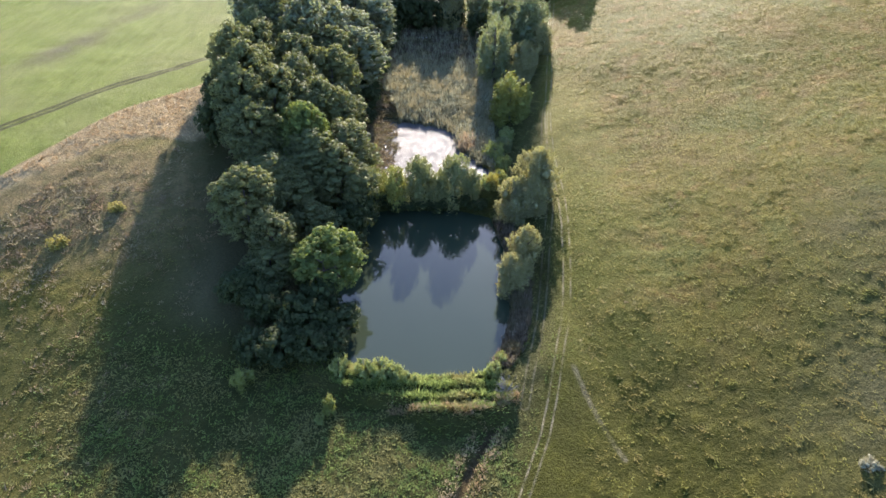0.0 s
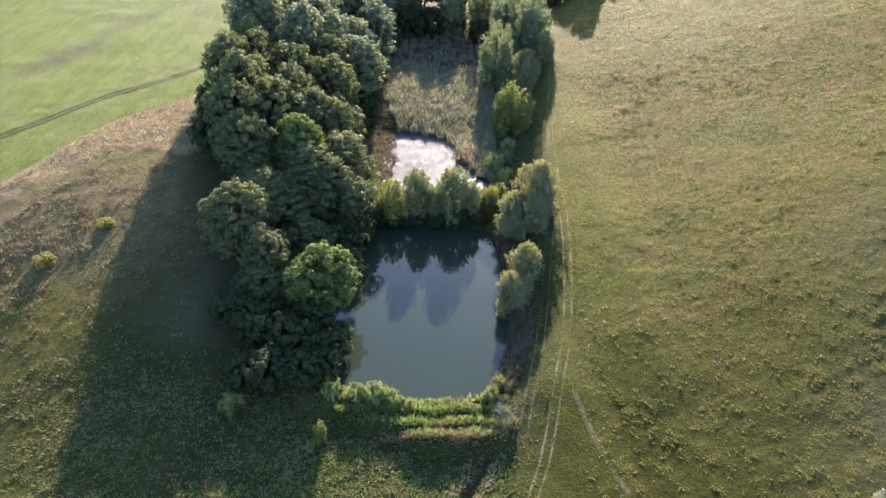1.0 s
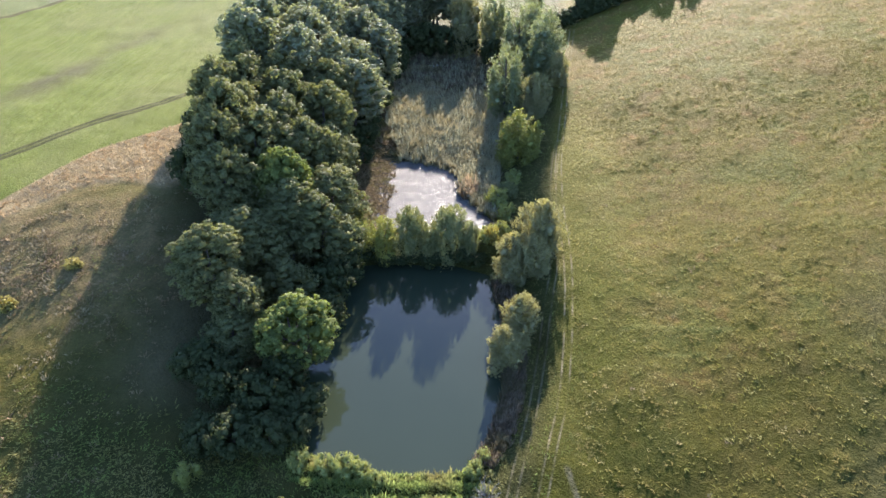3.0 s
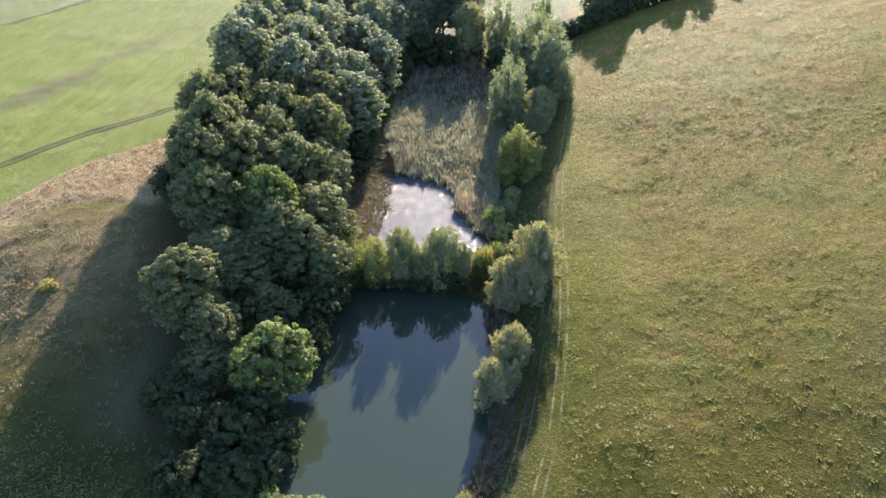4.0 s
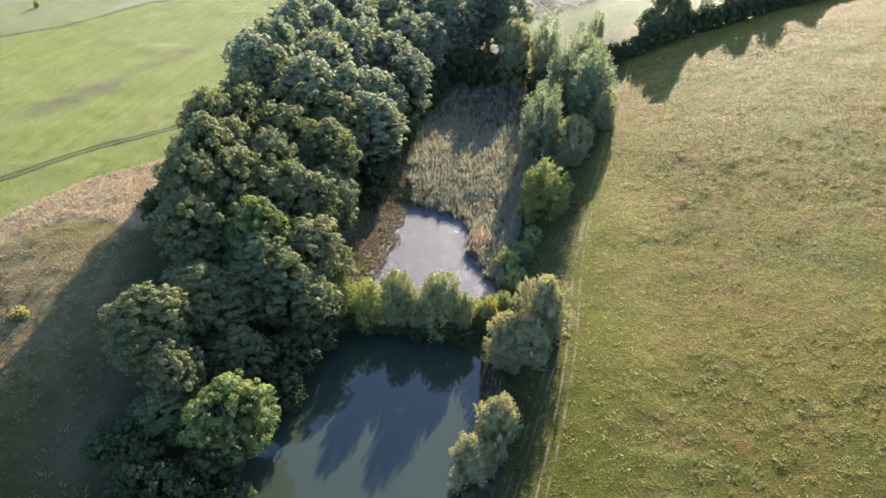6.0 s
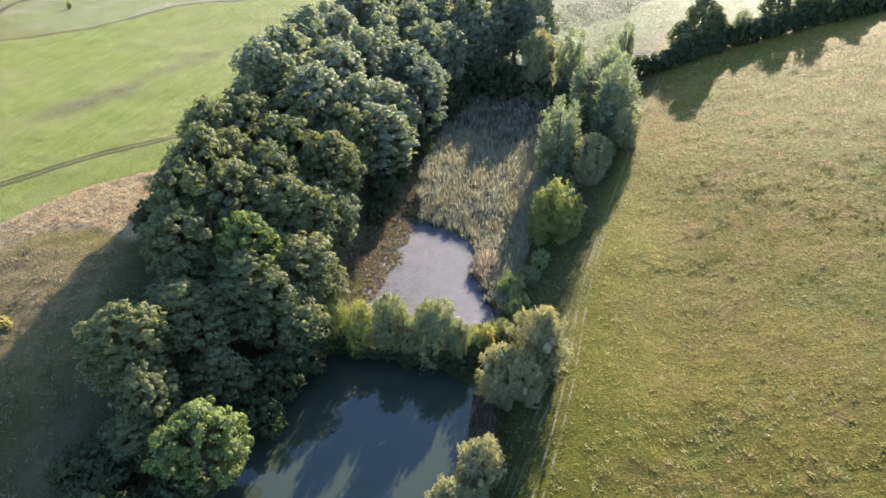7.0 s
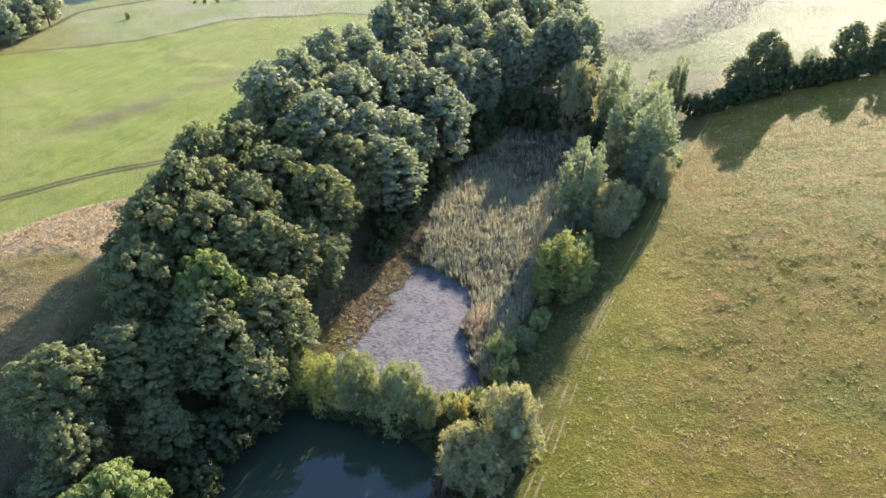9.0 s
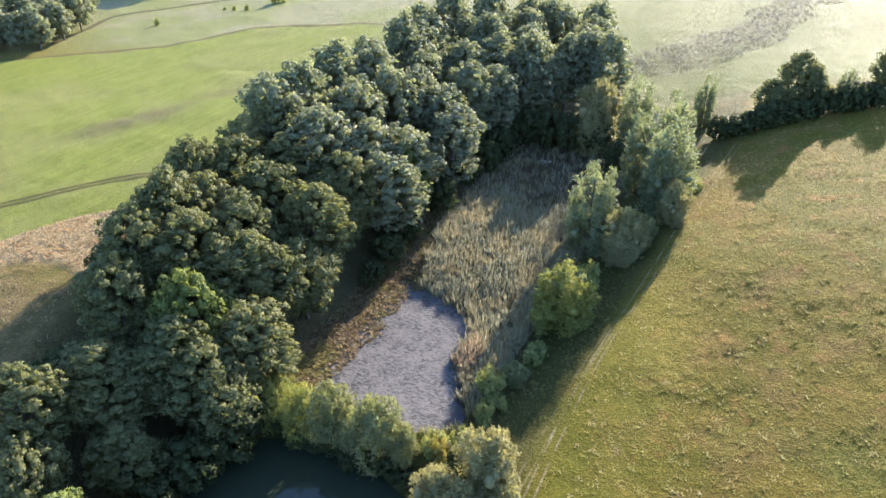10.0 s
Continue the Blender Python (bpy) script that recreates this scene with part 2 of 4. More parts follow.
relief = k.math("ADD", k.math("MULTIPLY", fine, 1.0), k.math("ADD", k.math("MULTIPLY", speck, 0.75), k.math("MULTIPLY", tussock, k.math("MULTIPLY", k.attr("w_tussock"), 0.8))))
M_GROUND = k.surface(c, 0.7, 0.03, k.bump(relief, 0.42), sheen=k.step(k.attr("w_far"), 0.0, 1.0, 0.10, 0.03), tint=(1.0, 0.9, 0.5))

# ---- lie of the land ----
FLOOR = ((-300, -10), (60, -2.6), (84, -1.5), (150, 2.2), (172, 3.6), (203, 4.8), (216, 6.2), (241, 7.6), (270, 7.9), (330, 10), (420, 14), (700, 22), (3000, 70))
LEFT = ((-300, -3), (70, 1.0), (86, 3.3), (106, 7.6), (121, 11.0), (134, 14.0), (153, 17.3), (195, 19.3), (270, 19.8), (346, 22), (700, 30), (3000, 80))
RIGHT = ((-300, -14), (70, -7), (90, -5), (115, -1.2), (143, 1.5), (171, 2.4), (190, 4.6), (221, 9.0), (252, 10.6), (282, 12), (330, 13), (420, 15), (700, 22), (3000, 70))
POND = ((-17.8, 98.5), (-15.5, 97), (-9, 95.3), (-3, 94.3), (4, 94.6), (8.1, 95.8), (12, 102), (14.3, 111), (15.5, 122), (15.2, 134), (13.8, 143), (12.5, 151), (4, 154.6), (-6, 154.8), (-14, 154.2), (-19, 152), (-22, 140), (-21.5, 128), (-22, 115), (-21, 104))
POND2 = ((-17, 202), (-10, 200.6), (-5, 199.4), (0, 196.6), (3.8, 193), (4.6, 188), (5.4, 183), (8.2, 177), (11.5, 172.5), (15, 166.5), (9, 162.3), (-4, 161.5), (-13, 161.8), (-20, 163), (-21.5, 172), (-20.6, 184), (-18.6, 196))
CROP = ((-101, 143), (-93, 158), (-85, 174.5), (-75, 184.5), (-66, 194), (-52, 212), (-45, 330), (-80, 350), (-117, 348.5), (-158, 327.5), (-173.5, 293), (-198, 273), (-223, 254), (-300, 215), (-300, 20), (-190, 60), (-125, 115))
PATH = ((4, 40), (13.5, 70), (18.2, 82), (20.2, 89), (21.7, 95), (23.5, 102.5), (25, 108), (26.4, 115.5), (27.9, 127), (29.2, 140), (29.9, 153), (29.9, 166), (30.1, 176), (30.8, 187), (31.6, 195), (32.8, 204), (35.2, 222), (38.2, 244.6), (40.7, 264), (44.5, 290))
LANE = ((15.2, 88), (16.8, 95), (18.7, 102.7), (20, 108), (21.3, 115), (22.6, 122.4), (23.9, 131), (25.1, 138.5), (26.5, 146), (27.3, 154), (28.0, 166), (28.8, 178), (30.2, 191), (32.2, 203))
DRY = ((-101, 142), (-93, 158), (-85, 174.5), (-75, 184.5), (-66, 194), (-54, 208), (-52, 170), (-62, 159), (-72, 161), (-81, 158), (-90, 147.5), (-99, 137), (-112, 122), (-128, 112), (-125, 116))
TRACK = ((-150, 110), (-111.7, 164.5), (-106, 171.5), (-93, 190), (-84, 198.5), (-73, 212), (-60, 230))
EDGE1 = ((-300, 215), (-223, 254), (-198, 273), (-173.5, 293), (-158, 327.5), (-117, 348.5), (-60, 352))
EDGE2 = ((-225, 280), (-239, 324), (-210, 370), (-150, 420))
SCAR = ((24.8, 96), (26.5, 89), (28.4, 83), (31, 77))
LINES = (((37.4, 125.1), (48.1, 125.0), (56.5, 122.0)), ((43.0, 118.2), (51.1, 117.8)))
DITCH = ((9.0, 82.5), (5.5, 76), (3.2, 70), (0, 60))


def ease(a, b, v):
    q = np.clip((v - a) / (b - a), 0, 1)
    return q * q * (3 - 2 * q)


def curve(pts, v):
    """A softened line through the pairs of pts."""
    a, b = zip(*pts)
    return sum(np.interp(v + s, a, b) for s in (-9, -4.5, 0, 4.5, 9)) / 5


def away(line, x, y):
    """The distance to an open line of points, and the side of it."""
    best = np.full(np.shape(x), 1e9)
    side = np.ones(np.shape(x))
    for (ax, ay), (bx, by) in zip(line, line[1:]):
        q = np.clip(((x - ax) * (bx - ax) + (y - ay) * (by - ay)) / ((bx - ax) ** 2 + (by - ay) ** 2), 0, 1)
        dd = np.hypot(x - ax - q * (bx - ax), y - ay - q * (by - ay))
        s = np.sign((bx - ax) * (y - ay) - (by - ay) * (x - ax))
        side = np.where(dd < best, s, side)
        best = np.minimum(best, dd)
    return best, side


def outside(ring, x, y):
    """The distance to a closed outline: minus within it."""
    dd, _ = away((*ring, ring[0]), x, y)
    odd = np.zeros(np.shape(x), bool)
    for (ax, ay), (bx, by) in zip(ring, (*ring[1:], ring[0])):
        cross = (ay > y) != (by > y)
        odd ^= cross & (x < (bx - ax) * (y - ay) / (by - ay + 1e-12) + ax)
    return np.where(odd, -dd, dd)


TABLE = np.random.RandomState(7).rand(256, 256)


def rough(x, y, size):
    """Value noise, 0 to 1, with lumps of that size."""
    u, v = np.asarray(x) / size, np.asarray(y) / size
    i, j = np.floor(u).astype(int), np.floor(v).astype(int)
    p, q = u - i, v - j
    p, q = p * p * (3 - 2 * p), q * q * (3 - 2 * q)
    g = lambda a, b: TABLE[(i + a) % 256, (j + b) % 256]
    return (g(0, 0) * (1 - p) + g(1, 0) * p) * (1 - q) + (g(0, 1) * (1 - p) + g(1, 1) * p) * q


WATER1, WATER2 = 0.0, 3.6


def tussocks(x, y):
    """How far a spot is up a grass tussock, 0 to about 1."""
    u, v = 0.8 * x + 0.6 * y, 0.8 * y - 0.6 * x
    n = 0.35 * rough(u, v, 1.9) + 0.65 * rough(u + 37, v + 11, 0.95)
    n = np.clip((n - 0.48) / 0.28, 0, 1.2) * (0.55 + 0.45 * ease(0.25, 0.65, rough(x, y, 17)))
    px = np.interp(y, [p[1] for p in PATH], [p[0] for p in PATH])
    meadow = ease(2.0, 12.0, x - px) * (1 - ease(270, 295, y)) * ease(-40, 10, y)
    slope = ease(46, 62, -x) * ease(2, 9, outside(CROP, x, y)) * (1 - ease(196, 206, y)) * (1 - ease(150, 190, -x))
    bank = ease(-58, -44, x) * ease(0.5, 4.0, px - x) * (1 - ease(82, 91, y)) * ease(-40, 10, y)
    return n * (meadow * (0.86 - 0.31 * ease(100, 225, y)) + 0.7 * slope + 1.3 * bank)


def ground(x, y):
    """The height of the ground."""
    x, y = np.asarray(x, float), np.asarray(y, float)
    f = curve(FLOOR, y)
    l = curve(LEFT, y) - 0.02 * np.clip(-x - 90, 0, 400)
    g = 0.33 - 0.2 * ease(280, 420, y)
    r = curve(RIGHT, y) + 45 * np.tanh(g * (x - 25) / 45)
    left = f + (l - f) * ease(20, 64, -x)
    right = f + (np.maximum(r, f - 1.5) - f) * ease(14, 34, x)
    z = np.where(x < 0, left, right)
    z = z + 1.6 * np.exp(-((x - 21) / 9.0) ** 2 - ((y - 97) / 12.0) ** 2)
    z = z + 3.0 * np.exp(-((x - 33) / 12.0) ** 4) * ease(45, 114, y) * (1 - ease(180, 218, y))
    z = z + 0.16 * tussocks(x, y)
    z = z + (rough(x, y, 9) - 0.5) * 0.5 + (rough(x + 40, y, 3.1) - 0.5) * 0.28
    # the lower pond and its bank
    d = outside(POND, x, y)
    bank = np.where(d < 0, np.maximum(-2.2, d * 0.5) - 0.1, np.minimum(0.75, 0.1 + d * 0.5))
    wide = 3.6 * ease(-8, -1, x) * (1 - ease(12, 16, x)) * (1 - ease(96, 104, y))      # the near dam is broader at this end
    z = bank + (z - bank) * ease(6.0, 9.0, d - wide)
    # the dam between the ponds
    crest = 4.2 - 1.6 * np.clip(np.abs(y - 158.2) - 1.2, 0, 9)
    crest = crest - 3 * ease(20, 27, np.abs(x + 1))
    z = np.maximum(z, np.where(np.abs(y - 158.2) < 8, crest, -99))
    # the upper pond and its marsh
    flat = ease(0, 5, x + 25) * ease(0, 5, 20 - x) * ease(160, 163, y) * (1 - ease(198, 210, y))
    z = z + (3.78 + 0.25 * (rough(x, y, 4) - 0.35) - z) * flat
    d = outside(POND2, x, y)
    z = np.where(d < 1.0, np.minimum(z, WATER2 - 0.05 + np.maximum(-0.8, d * 0.3)), z)
    d, _ = away(DITCH, x, y)
    z = z - 1.0 * (1 - ease(0.15, 1.2, d + 0.5 * (rough(x, y, 2.0) - 0.5)))
    # worn steps in the near dam
    d = outside(POND, x, y)
    steps_ = ease(0.8, 2.0, d) * (1 - ease(9.5, 12, d)) * (1 - ease(95, 97, y)) * ease(-24, -18, x) * (1 - ease(12, 15, x))
    return z + 0.30 * steps_ * np.sin(y * 2.2 + rough(x, y, 6) * 2)


def mesh(name, verts, faces, mat, smooth=False):
    """A mesh from arrays: verts (n, 3), faces (m, 3 or 4)."""
    me = bpy.data.meshes.new(name)
    verts, faces = np.asarray(verts, np.float32), np.asarray(faces, np.int32)
    n, w = faces.shape
    me.vertices.add(len(verts)), me.loops.add(n * w), me.polygons.add(n)
    me.vertices.foreach_set("co", verts.ravel())
    me.loops.foreach_set("vertex_index", faces.ravel())
    me.polygons.foreach_set("loop_start", np.arange(0, n * w, w, dtype=np.int32))
    me.polygons.foreach_set("use_smooth", np.full(n, smooth))
    me.update(calc_edges=True)
    me.validate()
    me.materials.append(mat)
    return me


def steps(lo, hi, fine, far, grow=1.14):
    """Grid lines, fine from lo to hi and wider and wider out to -far and far."""
    mid_part = np.arange(lo, hi + 1e-6, fine)
    out_, s = [], fine
    while (out_[-1] if out_ else hi) < far:
        s *= grow
        out_.append((out_[-1] if out_ else hi) + s)
    ins, s = [], fine
    while (ins[-1] if ins else lo) > -far:
        s *= grow
        ins.append((ins[-1] if ins else lo) - s)
    return np.concatenate((ins[::-1], mid_part, out_))


gx = steps(-262, 128, 1.5, 3000)
gx = np.concatenate((gx[gx < -118.5], np.arange(-118, -46, 0.9), np.arange(-46, 100, 0.72), gx[gx > 100.5]))
gy = steps(54, 390, 1.4, 3000, 1.12)
gy = np.concatenate((gy[gy < 53.5], np.arange(54, 240, 0.72), gy[gy > 240.6]))
GX, GY = np.meshgrid(gx, gy)
X, Y = GX.ravel(), GY.ravel()
Z = ground(X, Y)
nx, ny = len(gx), len(gy)
ij = (np.arange(ny - 1)[:, None] * nx + np.arange(nx - 1)[None]).ravel()
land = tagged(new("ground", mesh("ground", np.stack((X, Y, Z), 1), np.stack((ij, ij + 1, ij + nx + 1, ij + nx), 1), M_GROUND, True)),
              "rolling late-summer grassland valley with fields and wheel tracks", "ground", kind="structure")


def turf(x, y):
    """The height of the sheet itself between its corners."""
    i = np.clip(np.searchsorted(gx, x) - 1, 0, nx - 2)
    j = np.clip(np.searchsorted(gy, y) - 1, 0, ny - 2)
    p, q = (x - gx[i]) / (gx[i + 1] - gx[i]), (y - gy[j]) / (gy[j + 1] - gy[j])
    zz = Z.reshape(ny, nx)
    return (zz[j, i] * (1 - p) + zz[j, i + 1] * p) * (1 - q) + (zz[j + 1, i] * (1 - p) + zz[j + 1, i + 1] * p) * q


def paint(name, values):
    a = land.data.attributes.new(name, "FLOAT", "POINT")
    a.data.foreach_set("value", np.asarray(values, np.float32))


paint("d_crop", outside(CROP, X, Y))
for name, line in (("d_path", PATH), ("d_lane", LANE), ("d_track", TRACK), ("d_scar", SCAR), ("d_ditch", DITCH)):
    paint(name, away(line, X, Y)[0])
paint("d_line", np.minimum(away(LINES[0], X, Y)[0], away(LINES[1], X, Y)[0]))
paint("d_edge", np.minimum(away(EDGE1, X, Y)[0], away(EDGE2, X, Y)[0]))
paint("h_tussock", tussocks(X, Y))
paint("w_lime", (X > 0) * (1 - ease(3, 20, X - np.interp(Y, [p[1] for p in PATH], [p[0] for p in PATH]))) * (1 - ease(190, 250, Y)))
paint("d_dry", outside(DRY, X, Y))
paint("w_near_dark", np.where(X > 0, 1.0, 0.55) * (1 - ease(78, 142, Y + 12 * (rough(X, Y, 25) - 0.5))))
paint("w_tussock", np.where(X > 0, 1.0, 0.45) * ease(-2, 2, outside(CROP, X, Y)))
paint("w_scrub", np.exp(-(np.clip(np.hypot((X + 80) / 30, (Y - 136) / 24), 0, 9)) ** 4))
# the lush valley floor, plus the near left slope darkened as tree shade
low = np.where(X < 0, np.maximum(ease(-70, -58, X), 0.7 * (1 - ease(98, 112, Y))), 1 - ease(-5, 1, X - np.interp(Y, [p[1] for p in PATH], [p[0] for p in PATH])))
paint("w_lush_shade", low * (1 - ease(330, 380, Y)) * 0.9)
flat_zone = ease(0, 4, X + 24) * ease(0, 4, 19 - X) * ease(160, 163, Y) * (1 - ease(262, 285, Y))
woods = ease(-58, -46, X) * (1 - ease(-24, -18, X)) * ease(98, 112, Y) * (1 - ease(335, 350, Y))
paint("w_marsh", np.clip(np.maximum(flat_zone, woods * 0.9), 0, 1))
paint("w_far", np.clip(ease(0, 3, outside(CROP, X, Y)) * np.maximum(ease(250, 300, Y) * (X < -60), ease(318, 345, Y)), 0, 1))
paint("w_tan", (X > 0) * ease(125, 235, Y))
paint("w_pasture", 1.0 * (X < -60))
brown = np.zeros(len(X))
for bx, by, rx, ry, turn in ((-120, 221, 17, 7, 65), (-112, 256, 24, 5, 75), (88, 118, 14, 17, 0), (86, 74, 26, 22, 0), (-75, 128, 10, 8, 30), (24, 415, 14, 60, -28), (45, 330, 14, 5, 10)):
    ca, sa = math.cos(radians(turn)), math.sin(radians(turn))
    u, v = (X - bx) * ca + (Y - by) * sa, -(X - bx) * sa + (Y - by) * ca
    brown += np.exp(-((u / rx) ** 2 + (v / ry) ** 2) ** 1.5) * (1.0 if bx in (-120, 86) else 0.55)
paint("w_brown", np.clip(brown, 0, 1))


def sheet(name, ring, z, mat, label):
    """A flat water surface that reaches in under its banks."""
    bm = bmesh.new()
    cx, cy = np.mean([p[0] for p in ring]), np.mean([p[1] for p in ring])
    vs = [bm.verts.new((cx + (px - cx) * 1.06, cy + (py - cy) * 1.04, z)) for px, py in ring]
    bm.faces.new(vs)
    bmesh.ops.triangulate(bm, faces=bm.faces)
    me = bpy.data.meshes.new(name)
    bm.to_mesh(me)
    me.materials.append(mat)
    return tagged(new(name, me), label, "water", kind="structure")


sheet("water", POND, WATER1, M_WATER, "still silty grey-green water of the lower pond")
sheet("water", POND2, WATER2, M_WATER2, "wind-ruffled silvery water of the upper pond")

# ---- plants ----
def tube(path, radii, sides=7):
    """Verts and quads of a bent, tapering tube."""
    path = np.asarray(path, float)
    vs, fs = [], []
    for i, (p, r) in enumerate(zip(path, radii)):
        d = path[min(i + 1, len(path) - 1)] - path[max(i - 1, 0)]
        d = d / np.linalg.norm(d)
        a = np.cross(d, (0.3, 0.9, 0.1))
        a /= np.linalg.norm(a)
        b = np.cross(d, a)
        for s in range(sides):
            w = 2 * math.pi * s / sides
            vs.append(p + r * (math.cos(w) * a + math.sin(w) * b))
        if i:
            o = (i - 1) * sides
            fs += [(o + s, o + (s + 1) % sides, o + sides + (s + 1) % sides, o + sides + s) for s in range(sides)]
    return vs, fs


def join(pieces):
    vs, fs = [], []
    for v, f in pieces:
        o = len(vs)
        vs += list(v)
        fs += [tuple(o + q for q in g) for g in f]
    return np.array(vs), np.array(fs)


def trunk_mesh(name, rng, height, reach, thick, mat):
    """A trunk with limbs that spread into the crown."""
    lean = rng.normal(0, 0.25, 2)
    spine = [(lean[0] * s * s, lean[1] * s * s, height * 0.75 * s - 0.4 * (s == 0)) for s in np.linspace(0, 1, 6)]
    pieces = [tube(spine, np.linspace(thick, thick * 0.3, 6), 9)]
    for _ in range(6):
        s = rng.uniform(0.35, 0.85)
        base = np.array((lean[0] * s * s, lean[1] * s * s, height * 0.75 * s))
        w = rng.uniform(0, 2 * math.pi)
        tip = base + np.array((math.cos(w) * reach * 0.6, math.sin(w) * reach * 0.6, height * 0.2))
        midp = (base + tip) / 2 + np.array((0, 0, -0.04 * height))
        pieces.append(tube([base, midp, tip], [thick * 0.4, thick * 0.25, thick * 0.08], 6))
    return mesh(name, *join(pieces), mat, True)


BALL = bmesh.new()
bmesh.ops.create_icosphere(BALL, subdivisions=1, radius=1)
BALL_V = np.array([v.co[:] for v in BALL.verts])
BALL_F = np.array([[v.index for v in f.verts] for f in BALL.faces])
BALL.free()


def crown_mesh(name, rng, low, high, radius, lobes, lobe, leaves, leaf, mat, top=0.5, upright=0.0, thin=1.0, cone=0.0, core=1.0):
    """A crown from height low to high: leaf clusters on many uneven lobes, and a dim core inside each lobe."""
    mid_z, half = low + (high - low) * (1 - top), (high - low)
    cen, rad = [], []
    boughs = rng.normal(0, 1, (6, 3)) + np.array((0, 0, 0.6))
    boughs /= np.linalg.norm(boughs, axis=1)[:, None]
    for i in range(lobes):
        u = 1 - (i + 0.5) / lobes * 1.75                     # from the top down past the middle
        w = i * 2.39996 + rng.normal(0, 0.25)
        ring = math.sqrt(max(0.02, 1 - u * u))
        zz = mid_z + u * ((high - mid_z) if u > 0 else (mid_z - low)) * rng.uniform(0.78, 0.98)
        q = 1 - 0.36 * rng.rand() ** 1.5
        near = float(np.max(boughs @ np.array((ring * math.cos(w), ring * math.sin(w), u))))     # the crown swells along its main boughs
        swell = 0.80 + 0.30 * float(ease(0.45, 0.95, near))
        q, zz = q * swell, low + (zz - low) * (0.5 + 0.5 * swell)
        rise = (zz - low) / (high - low)
        ring = ring * (1 - cone) + cone * max(0.04, 1.08 - rise)
        cen.append((ring * math.cos(w) * radius * q, ring * math.sin(w) * radius * q, zz))
        rad.append(lobe * rng.uniform(0.60, 1.45) * (1 - 0.45 * cone * rise))
    cen, rad = np.array(cen), np.array(rad)
    vs, fs, count = [], [], 0
    for c0, r0 in zip(cen, rad):
        vs.append(c0 * (0.80, 0.80, 0.97) + BALL_V * r0 * core * rng.uniform(0.70, 0.92, (len(BALL_V), 1)))
        f = BALL_F + count
        fs.append(np.concatenate((f, f[:, 2:]), 1))
        count += len(BALL_V)
    # sprays of leaves, a dozen on each lobe, thinner towards the shaded foot
    sprays = 12
    d = rng.normal(0, 1, (lobes, sprays, 3)) + np.array((0, 0, 0.35))
    d /= np.linalg.norm(d, axis=2)[:, :, None]
    out = rng.uniform(0.78, 1.16, (lobes, sprays))
    weight = rad ** 2 * (0.45 + 0.55 * np.clip((cen[:, 2] - low) / (high - low) * 1.6, 0, 1))
    which = rng.choice(lobes, leaves, p=weight / np.sum(weight))
    spray = rng.randint(0, sprays, leaves)
    n = d[which, spray] + rng.normal(0, 0.30, (leaves, 3))
    n /= np.linalg.norm(n, axis=1)[:, None]
    p = cen[which] + n * (rad[which] * out[which, spray] * rng.uniform(0.84, 1.10, leaves))[:, None]
    buried = (n[:, 2] < -0.35) & (rng.rand(leaves) < 0.6)
    for c0, r0 in zip(cen, rad):
        buried |= np.linalg.norm(p - c0, axis=1) < r0 * 0.72
    p, n = p[~buried], n[~buried]
    m = len(p)
    face = n * 0.75 + rng.normal(0, 0.6, (m, 3)) + np.array((0, 0, 0.25))
    face /= np.linalg.norm(face, axis=1)[:, None]
    a = np.cross(face, rng.normal(0, 1, (m, 3)) + np.array((0, 0, upright)))
    a /= np.linalg.norm(a, axis=1)[:, None]
    b = np.cross(face, a)
    size = leaf * rng.uniform(0.55, 1.35, (m, 1))
    a, b = a * size * thin, b * size
    bend = face * size * 0.25
    quad = np.stack((p - b, p + a * 0.62 - bend, p + b, p - a * 0.62 - bend), 1).reshape(-1, 3)
    ids = np.arange(m * 4).reshape(-1, 4) + count
    vs = np.concatenate(vs + [quad])
    # the cores are triangles: keep one mesh of two face sizes
    me = bpy.data.meshes.new(name)
    tri = np.concatenate([f[:, :3] for f in fs])
    total = len(tri) * 3 + len(ids) * 4
    me.vertices.add(len(vs)), me.loops.add(total), me.polygons.add(len(tri) + len(ids))
    me.vertices.foreach_set("co", vs.astype(np.float32).ravel())
    me.loops.foreach_set("vertex_index", np.concatenate((tri.ravel(), ids.ravel())).astype(np.int32))
    starts = np.concatenate((np.arange(len(tri)) * 3, len(tri) * 3 + np.arange(len(ids)) * 4))
    me.polygons.foreach_set("loop_start", starts.astype(np.int32))
    me.update(calc_edges=True)
    soft = n * 0.80 + face * 0.32
    soft = np.repeat(soft / np.linalg.norm(soft, axis=1)[:, None], 4, 0)
    core = np.tile(BALL_V / np.linalg.norm(BALL_V, axis=1)[:, None], (lobes, 1))
    me.polygons.foreach_set("use_smooth", np.full(len(tri) + len(ids), True))
    me.normals_split_custom_set_from_vertices(np.concatenate((core, soft)))
    me.materials.append(mat)
    return me


